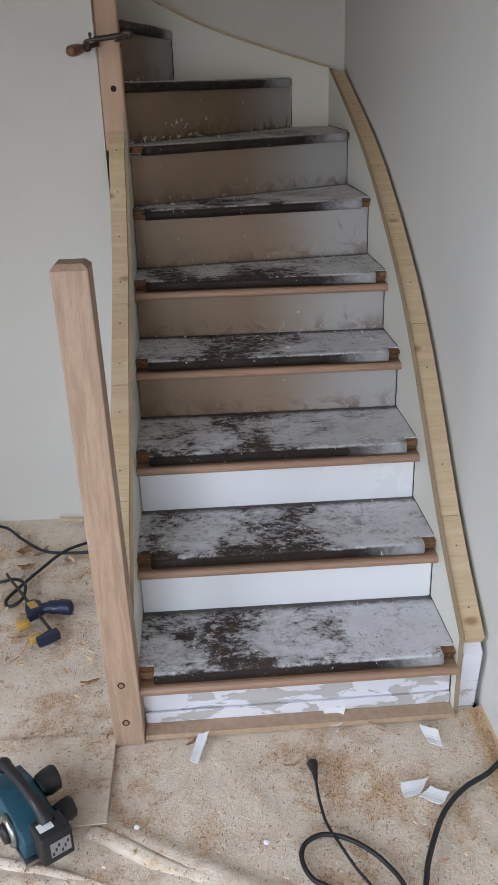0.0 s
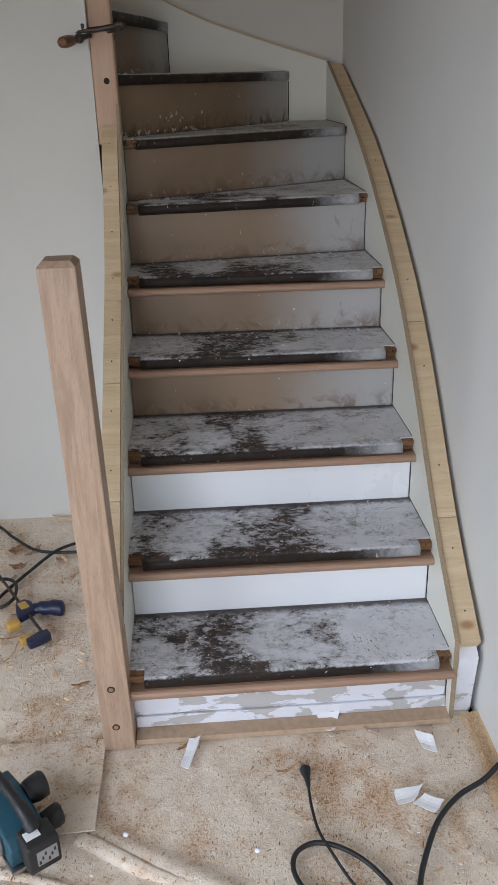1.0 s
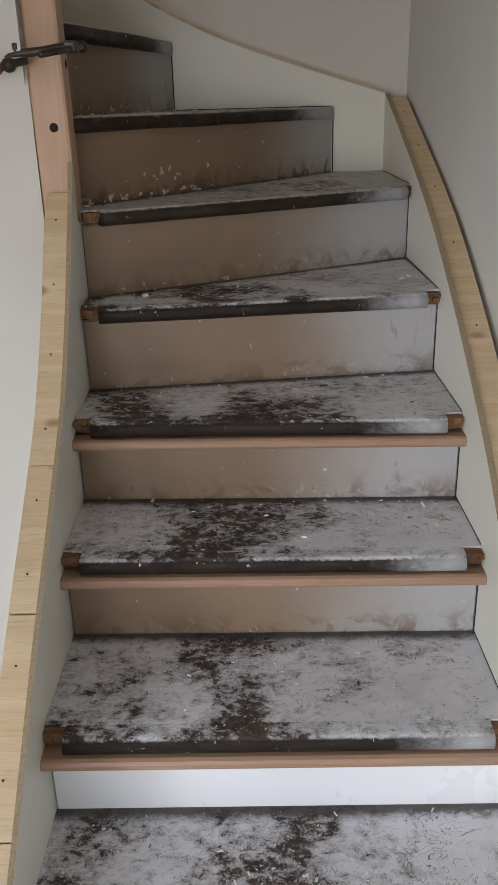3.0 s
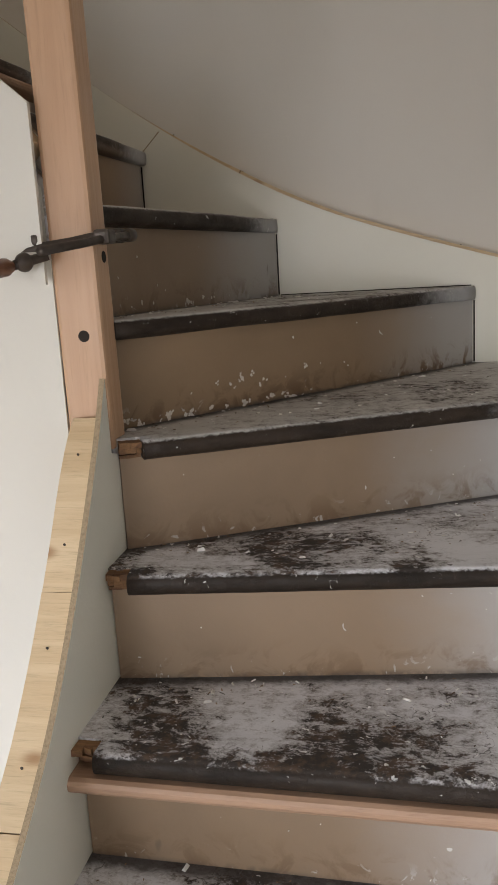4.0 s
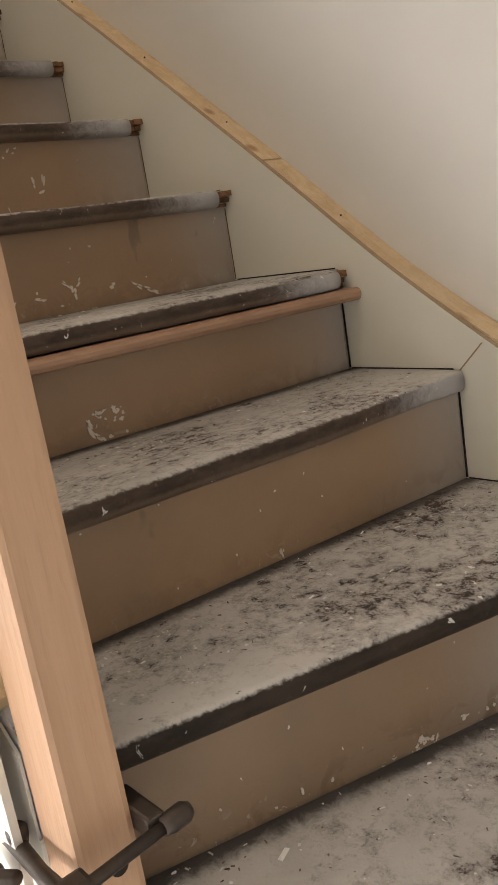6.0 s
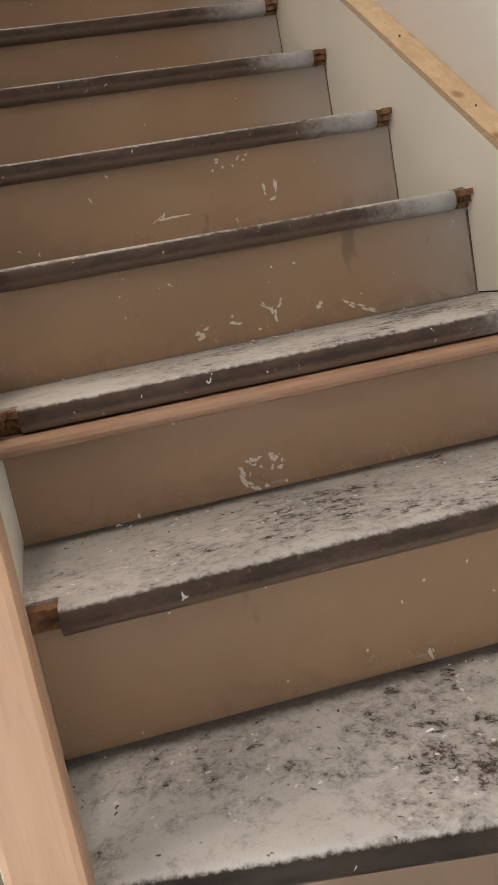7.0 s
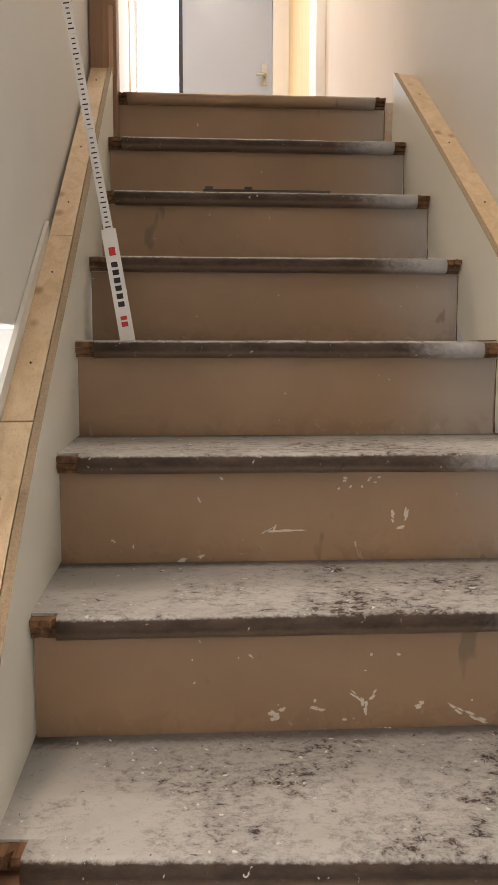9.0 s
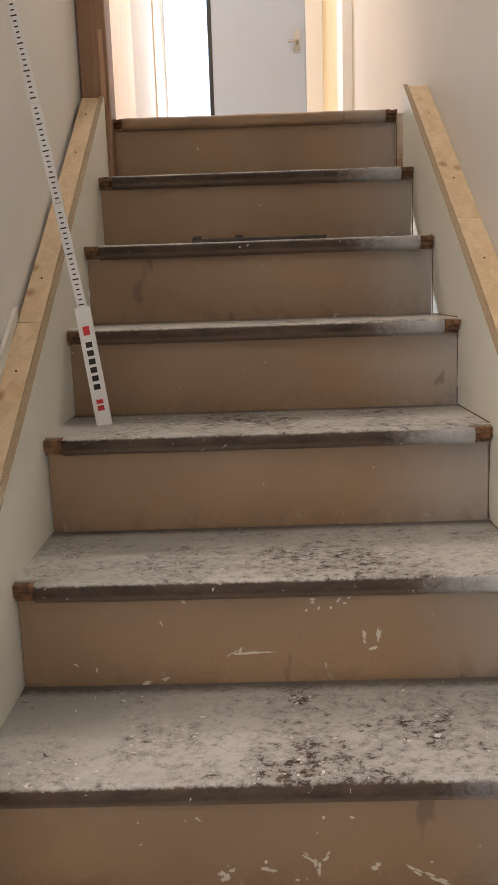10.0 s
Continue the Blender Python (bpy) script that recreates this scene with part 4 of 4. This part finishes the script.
def on_tread(k0, k1):
    def pick(r):
        k = r.randint(k0, k1)
        u, w = r.uniform(0.03, 0.97), r.random() ** 0.6
        p = lerp(RISERS[k][0], RISERS[k][1], u)
        q = lerp(RISERS[k + 1][0], RISERS[k + 1][1], u)
        x, y = lerp(p, q, 0.96 * w)
        return x, y, rise(k) + 0.0004
    return pick


scatter("paint_flakes", 420, on_tread(1, 9), (0.0007, 0.0026), M_FLAKE, "white paint flakes scraped off the treads", "paint flakes", 8)
scatter("paint_flakes", 34, on_tread(4, 8), (0.0025, 0.0058), M_FLAKE, "larger white paint chips lying on the treads", "paint flakes", 18)
scatter("dust_grit", 900, on_tread(1, 10), (0.0006, 0.0018), M_GRIT, "dark glue crumbs on the treads", "debris", 9)
scatter("paint_flakes", 160, on_tread(10, 17), (0.0007, 0.0024), M_FLAKE, "white paint flakes on the upper treads", "paint flakes", 10)


def spot(k, marks, seed):
    """Dabs of white filler on riser k: each (metres along, height, width, height of dab, turn)."""
    rng = random.Random(seed)
    a, b, d, n = front_of(k, 0.0004)
    bm = bmesh.new()
    low = 0.012 if k in (12, 13) else 0.0
    for s, z, w, h, turn in marks:
        z -= low
        c, q = math.cos(radians(turn)), math.sin(radians(turn))
        pieces = 1 if max(w, h) < 0.007 else 4
        for _ in range(pieces):
            ox, oy = (rng.uniform(-0.33, 0.33) * w, rng.uniform(-0.33, 0.33) * h) if pieces > 1 else (0, 0)
            size = rng.uniform(0.35, 0.62) if pieces > 1 else 0.9
            lift = rng.uniform(0.0006, 0.0014)
            m = 15
            ring = []
            for i in range(m):
                t = 2 * math.pi * i / m
                f = rng.uniform(0.45, 1.15) * size
                x, y = ox + w * f * math.cos(t) / 2, oy + h * f * math.sin(t) / 2
                ring.append((*(a + d * (s + x * c - y * q)).xy, z + x * q + y * c))
            prism(bm, ring, tuple(n * lift))
    return tagged(finish("filler_spots", bm, M_SPOT), "dabs of white filler on a brown riser", "filler spots", kind="stuff")


def flecks(seed, count, s0, s1, z0, z1, size=0.004):
    r = random.Random(seed)
    return [(r.uniform(s0, s1), r.uniform(z0, z1), r.uniform(0.5, 1.6) * size, r.uniform(0.4, 1.3) * size, r.uniform(0, 180)) for _ in range(count)]


O12 = IY
spot(12, [(2.676 - O12, 2.012, 0.018, 0.016, 20), (2.686 - O12, 2.019, 0.014, 0.006, 10), (2.733 - O12, 2.019, 0.022, 0.008, -6), (2.730 - O12, 2.030, 0.006, 0.005, 0),
          (2.786 - O12, 2.036, 0.022, 0.006, -40), (2.810 - O12, 2.036, 0.018, 0.008, 45), (2.800 - O12, 2.020, 0.010, 0.024, 8), (2.771 - O12, 2.002, 0.008, 0.006, 0),
          (2.876 - O12, 2.019, 0.014, 0.013, 30), (2.926 - O12, 2.014, 0.030, 0.008, -30), (2.955 - O12, 2.001, 0.034, 0.009, -22), (2.832 - O12, 1.987, 0.010, 0.005, -10),
          (2.643 - O12, 2.095, 0.008, 0.004, -30), (2.807 - O12, 2.094, 0.005, 0.005, 0), (2.845 - O12, 2.093, 0.007, 0.004, -40), (2.52 - O12, 1.985, 0.026, 0.005, 0)] + flecks(1, 8, 0.2, 0.75, 2.0, 2.11, 0.003), 1)
spot(13, [(2.712 - O12, 2.211, 0.085, 0.005, -1), (2.70 - O12, 2.219, 0.026, 0.004, 70), (2.69 - O12, 2.214, 0.030, 0.003, 30), (2.895 - O12, 2.232, 0.010, 0.022, 20), (2.915 - O12, 2.236, 0.009, 0.026, -15), (2.906 - O12, 2.214, 0.016, 0.008, 10),
          (2.554 - O12, 2.165, 0.026, 0.007, 3), (2.581 - O12, 2.170, 0.014, 0.006, 20), (2.438 - O12, 2.197, 0.008, 0.006, 0), (2.471 - O12, 2.187, 0.005, 0.008, 0)]
     + flecks(2, 10, 0.45, 0.52, 2.28, 2.30, 0.006), 2)
spot(11, [(0.294, 1.824, 0.011, 0.030, 25), (0.305, 1.807, 0.010, 0.022, 55), (0.322, 1.806, 0.009, 0.006, 0), (0.316, 1.842, 0.018, 0.008, 10), (0.338, 1.842, 0.012, 0.014, -20), (0.346, 1.826, 0.010, 0.008, 30), (0.350, 1.806, 0.006, 0.006, 0), (0.150, 1.806, 0.007, 0.008, 0)] + flecks(3, 14, 0.30, 0.35, 1.825, 1.846, 0.005), 3)
spot(8, flecks(4, 12, 0.20, 0.46, 1.295, 1.32, 0.008) + flecks(5, 8, 0.1, 0.6, 1.3, 1.40, 0.004) + flecks(15, 24, 0.02, 0.42, 1.2615, 1.272, 0.012), 4)
spot(9, flecks(6, 14, 0.12, 0.55, 1.445, 1.46, 0.008) + flecks(7, 6, 0.1, 0.7, 1.47, 1.58, 0.004), 5)
spot(10, flecks(8, 10, 0.1, 0.75, 1.64, 1.76, 0.004) + [(0.42, 1.63, 0.008, 0.016, 10)], 6)
for k in (4, 5, 6, 7, 14, 15, 16):
    spot(k, flecks(20 + k, 5, 0.05, 0.7, rise(k - 1) + 0.01, rise(k) - 0.05, 0.0026), 20 + k)



def wood_chip(x, y, length, width, turn, material, label, seed):
    """A ragged splinter, bent up at its ends."""
    r = random.Random(seed)
    c, s = math.cos(radians(turn)), math.sin(radians(turn))
    bm = bmesh.new()
    rows = []
    for i in range(9):
        u = i / 8 - 0.5
        half = width * 0.5 * (1 - abs(u) ** 3 * 6) * r.uniform(0.6, 1.25)
        off, z = width * 0.5 * r.uniform(-0.4, 0.4), 0.004 + length * 0.5 * u * u + r.uniform(0, 0.002)
        rows.append([bm.verts.new((x + c * u * length - s * (off + o * half), y + s * u * length + c * (off + o * half), z + h)) for o, h in ((-1, 0), (0, 0.003), (1, 0.0005), (0, -0.002))])
    for p, q in zip(rows, rows[1:]):
        for j in range(4):
            bm.faces.new((p[j], q[j], q[(j + 1) % 4], p[(j + 1) % 4]))
    bm.faces.new(rows[0][::-1])
    bm.faces.new(rows[-1])
    tagged(finish("wood_chip", bm, material), label, "wood chip", "wood chips on the floor")


for i, (x, y, ln, w, turn, pale) in enumerate(((-0.441, 2.065, 0.055, 0.045, 30, 0), (-0.384, 2.047, 0.075, 0.022, 60, 2), (-0.417, 1.963, 0.06, 0.03, 10, 0), (-0.30, 2.265, 0.11, 0.026, -8, 1), (-0.255, 2.255, 0.06, 0.02, 50, 1),
                                              (-0.351, 1.511, 0.10, 0.006, 75, 1), (-0.345, 1.46, 0.03, 0.012, 5, 1), (-0.148, 1.37, 0.052, 0.016, 10, 0), (-0.187, 1.201, 0.03, 0.012, 12, 1), (-0.286, 1.989, 0.03, 0.02, 20, 2),
                                              (-0.36, 1.70, 0.06, 0.006, 25, 0), (-0.37, 1.585, 0.07, 0.005, 12, 0), (0.114, 1.128, 0.035, 0.010, 40, 0), (0.34, 1.035, 0.04, 0.008, 5, 0), (-0.16, 1.50, 0.022, 0.014, -30, 1), (0.55, 1.135, 0.06, 0.004, -50, 2))):
    wood_chip(x, y, ln, w, turn, (M_RAWCHIP, M_PINE_X, M_OAK_X)[pale], ("ragged brown wood splinter on the floor cover", "pale curled pine shaving on the floor cover", "orange-brown oak chip on the floor cover")[pale], i)

# ---- tools ----
planer = thing("cordless_planer", (-0.22, 0.95, 0), "teal and black cordless planer lying on the floor", "planer")
PM = Matrix.Translation((-0.147, 0.808, 0.008)) @ Matrix(((0.55, 0.835, 0, 0), (-0.835, 0.55, 0, 0), (0, 0, 1, 0), (0, 0, 0, 1))) @ Matrix.Scale(0.70, 4)


def tool_part(name, bm, material, parent, label="", smooth=False, m=PM):
    bmesh.ops.transform(bm, matrix=m, verts=bm.verts[:])
    return part(name, bm, material, parent, label, smooth)


bm = bmesh.new()
prism(bm, [(-0.36, -0.07, 0.012), (-0.075, -0.07, 0.012), (-0.065, -0.07, 0.075), (-0.10, -0.07, 0.105), (-0.24, -0.07, 0.120), (-0.36, -0.07, 0.085)], (0, 0.115, 0))
bmesh.ops.bevel(bm, geom=bm.edges[:], offset=0.010, segments=3, profile=0.6, affect="EDGES")
tool_part("body", bm, M_TEAL, planer, "teal plastic housing", True)
tool_part("sole", boxes(((-0.37, -0.075, 0.0), (-0.06, 0.05, 0.012)), bevel=0.002), M_STEEL, planer, "grey metal sole")
bm = bmesh.new()
box(bm, (-0.085, -0.042, 0.030), (0.0, 0.052, 0.128), 0.010, 3)
batt = tool_part("battery", bm, M_BLACK, planer, "black battery pack", True)
tool_part("battery_label", boxes(((0.0002, -0.018, 0.055), (0.0012, 0.042, 0.105))), plain("grey_label", (0.30, 0.29, 0.29), 0.6), batt)
tool_part("battery_sticker", boxes(((-0.062, -0.030, 0.1282), (-0.030, 0.012, 0.1290))), M_WHITE, batt)
for i in range(6):
    y0 = -0.014 + 0.009 * i
    tool_part("label_bar", boxes(((0.0012, y0, 0.060 + 0.012 * (i % 3)), (0.0017, y0 + 0.006, 0.072 + 0.012 * (i % 3)))), M_BLACK, batt)
bm = bmesh.new()
tube(bm, spline([(-0.062, 0.004, 0.118), (-0.095, 0.002, 0.142), (-0.16, -0.004, 0.160), (-0.25, -0.012, 0.166), (-0.31, -0.016, 0.160), (-0.345, -0.018, 0.120)], 6), [0.023] * 5 + [0.020] * 6 + [0.0165] * 12 + [0.020] * 8, 14)
tool_part("handle", bm, M_BLACK, planer, "black rubber handle", True)
for x, y0, z, r in ((-0.115, 0.045, 0.070, 0.033), (-0.215, 0.045, 0.105, 0.040)):
    bm = bmesh.new()
    tube(bm, [(x, y0, z), (x, y0 + 0.025, z), (x, y0 + 0.055, z + 0.006), (x, y0 + 0.060, z + 0.006)], [r * 0.85, r, r, r * 0.86], 24)
    tool_part("chip_outlet", bm, M_BLACK, planer, "round black chip outlet", True)
bm = bmesh.new()
tube(bm, [(-0.16, -0.071, 0.058), (-0.16, -0.086, 0.058)], [0.052, 0.046], 28)
tool_part("belt_cover", bm, M_STEEL, planer, "silver belt cover", True)
bm = bmesh.new()
tube(bm, [(-0.16, -0.086, 0.058), (-0.16, -0.100, 0.058)], [0.032, 0.028], 24)
tool_part("cover_knob", bm, M_BLACK, planer, "", True)

grip = thing("bar_clamp", (-0.34, 1.70, 0), "blue and yellow one-handed bar clamp lying on the floor", "clamp")
CM = Matrix.Translation((-0.268, 1.560, 0.008)) @ Matrix(((-0.51, 0.86, 0, 0), (0.86, 0.51, 0, 0), (0, 0, 1, 0), (0, 0, 0, 1))) @ Matrix.Diagonal((0.92, 0.68, 0.75, 1))
tool_part("bar", boxes(((-0.01, -0.004, 0.014), (0.42, 0.004, 0.030)), bevel=0.001), M_DARKSTEEL, grip, "", m=CM)
bm = bmesh.new()
prism(bm, [(-0.020, -0.075, 0.004), (0.010, -0.075, 0.004), (0.014, -0.01, 0.004), (0.022, 0.022, 0.004), (-0.014, 0.022, 0.004), (-0.022, -0.03, 0.004)], (0, 0, 0.030))
bmesh.ops.bevel(bm, geom=bm.edges[:], offset=0.006, segments=2, profile=0.6, affect="EDGES")
tool_part("fixed_jaw", bm, M_BLUE, grip, "blue fixed jaw", True, CM)
tool_part("jaw_pad", boxes(((0.008, -0.095, 0.004), (0.028, -0.045, 0.034)), bevel=0.006), M_YELLOW, grip, "yellow rubber pad", True, CM)
bm = bmesh.new()
prism(bm, [(0.120, -0.050, 0.004), (0.165, -0.040, 0.004), (0.205, -0.020, 0.004), (0.205, 0.020, 0.004), (0.180, 0.040, 0.004), (0.135, 0.030, 0.004)], (0, 0, 0.036))
bmesh.ops.bevel(bm, geom=bm.edges[:], offset=0.007, segments=2, profile=0.6, affect="EDGES")
tool_part("trigger_body", bm, M_BLUE, grip, "dark blue body", True, CM)
tool_part("label_plate", boxes(((0.150, -0.020, 0.0402), (0.190, 0.016, 0.0412))), M_YELLOW, grip, "yellow plate", m=CM)
tool_part("jaw_pad", boxes(((0.095, -0.105, 0.004), (0.125, -0.050, 0.036)), bevel=0.007), M_YELLOW, grip, "yellow rubber pad", True, CM)
bm = bmesh.new()
tube(bm, spline([(0.155, 0.030, 0.022), (0.140, 0.070, 0.022), (0.120, 0.110, 0.022), (0.095, 0.140, 0.022)], 5), [0.020] * 4 + [0.026] * 5 + [0.030] * 5 + [0.024, 0.014], 12)
tool_part("grip_handle", bm, M_BLUE, grip, "curved dark blue handle", True, CM)

# the old screw clamp on the turning post
vise = thing("screw_clamp", (-0.03, 2.28, 1.53), "old steel screw clamp with a wooden handle on the newel post", "clamp")
bm = bmesh.new()
tube(bm, spline([(-0.128, 2.155, 1.519), (-0.122, 2.180, 1.521), (-0.113, 2.215, 1.525), (-0.106, 2.246, 1.528)], 5), [0.010] + [0.014] * 3 + [0.0155] * 6 + [0.013] * 4 + [0.009] * 2, 14)
part("handle", bm, M_HANDLEWOOD, vise, "turned brown wooden handle", True)
bm = bmesh.new()
tube(bm, [(-0.106, 2.246, 1.528), (-0.092, 2.262, 1.533), (-0.060, 2.275, 1.541)], [0.007, 0.0075, 0.007], 10)
part("spindle", bm, M_DARKSTEEL, vise, "", True)
bm = bmesh.new()
bmesh.ops.create_uvsphere(bm, u_segments=14, v_segments=8, radius=0.014, matrix=Matrix.Translation((-0.092, 2.262, 1.533)))
part("boss", bm, M_DARKSTEEL, vise, "", True)
bm = bmesh.new()
tube(bm, [(0.004, 2.110, 1.541), (0.016, 2.230, 1.553), (0.023, 2.300, 1.561), (0.024, 2.385, 1.567)], 0.0062, 10)
part("bar", bm, M_DARKSTEEL, vise, "rusty dark bar", True)
bm = bmesh.new()
tube(bm, [(0.024, 2.380, 1.567), (0.024, 2.388, 1.567), (0.024, 2.404, 1.568), (0.024, 2.410, 1.568)], [0.008, 0.0105, 0.0105, 0.007], 14)
part("head", bm, M_DARKSTEEL, vise, "worn round head of the bar", True)
part("fixed_jaw", boxes(((-0.045, 2.368, 1.556), (0.020, 2.388, 1.578)), bevel=0.004), M_DARKSTEEL, vise)
bm = bmesh.new()
tube(bm, [(0.030, 2.286, 1.563), (0.020, 2.284, 1.562), (-0.030, 2.286, 1.557), (-0.080, 2.290, 1.552), (-0.128, 2.292, 1.546)], [0.009, 0.0095, 0.0075, 0.0085, 0.007], 10)
part("sliding_arm", bm, M_DARKSTEEL, vise, "forged dark sliding arm", True)
part("sliding_jaw", boxes(((0.010, 2.275, 1.552), (0.034, 2.3065, 1.573)), bevel=0.005), M_DARKSTEEL, vise)
bm = bmesh.new()
tube(bm, [(-0.083, 2.292, 1.553), (-0.083, 2.292, 1.562), (-0.083, 2.292, 1.570), (-0.083, 2.292, 1.574)], [0.008, 0.010, 0.010, 0.006], 14)
part("knob", bm, M_DARKSTEEL, vise, "", True)

# folding rule leaning on the upper flight
rule = thing("folding_rule", (-1.31, 2.44, rise(14)), "white folding rule leaning up from a tread", "folding rule")


def stick(name, a, b, w, t, material, parent, label="", off=0.0):
    """A flat stick from a to b; its width lies across the way up the flight."""
    a, b = Vector(a), Vector(b)
    d = (b - a).normalized()
    s = Vector((0, 1, 0)) - d * d.y
    s.normalize()
    n = d.cross(s)
    bm = bmesh.new()
    o = n * off
    prism(bm, [a - s * w / 2 + o, a + s * w / 2 + o, b + s * w / 2 + o, b - s * w / 2 + o], tuple(n * t))
    return part(name, bm, material, parent, label)


F0 = Vector((-1.31, 2.440, rise(14)))
RD = (Vector((-1.376, 2.396, 2.753)) - F0).normalized()
RD2 = Vector((-0.031, -0.170, 0.984)).normalized()
first = stick("segment", F0, F0 + RD * 0.24, 0.030, 0.008, M_WHITE, rule)
up = F0 + RD * 0.235
for i in range(3):
    seg = stick("segment", up, up + RD2 * 0.207, 0.019, 0.0035, M_WHITE, rule, off=0.004 + 0.0036 * (i % 2))
    for j in range(19):
        c = up + RD2 * (0.008 + 0.010 * j)
        stick("tick", c, c + RD2 * 0.0018, 0.006 if j % 5 else 0.010, 0.0003, M_BLACK, seg, off=0.004 + 0.0036 * (i % 2) + 0.0036)
        stick("tick", c, c + RD2 * 0.0026, 0.007 if j % 5 else 0.012, 0.0003, M_BLACK, seg, off=0.004 + 0.0036 * (i % 2) - 0.0005)
    up = up + RD2 * 0.198
for a, b, m in ((0.030, 0.040, M_RED), (0.044, 0.052, M_RED)) + tuple((0.072 + 0.017 * i, 0.083 + 0.017 * i, M_BLACK) for i in range(6)) + ((0.182, 0.200, M_RED),):
    stick("print_block", F0 + RD * a, F0 + RD * b, 0.013, 0.0004, m, first, off=0.0082)
    stick("print_block", F0 + RD * a, F0 + RD * b, 0.013, 0.0004, m, first, off=-0.0006)

# thin black bar on a tread of the upper flight
bar = thing("flat_bar", (-1.72, 2.76, rise(16)), "thin dark metal bar lying on a tread", "metal bar")
part("rail", boxes(((-1.698, 2.600, rise(16)), (-1.682, 2.912, rise(16) + 0.009)), bevel=0.002), M_DARKSTEEL, bar)
for y in (2.604, 2.70):
    part("lug", boxes(((-1.700, y, rise(16) + 0.0092), (-1.680, y + 0.020, rise(16) + 0.015)), bevel=0.002), M_DARKSTEEL, bar)
part("end_lath", boxes(((-2.135, 2.3405, 3.27), (-2.115, 2.3525, 3.46)), bevel=0.002), M_OAK, stair, "short pale lath at the string end")
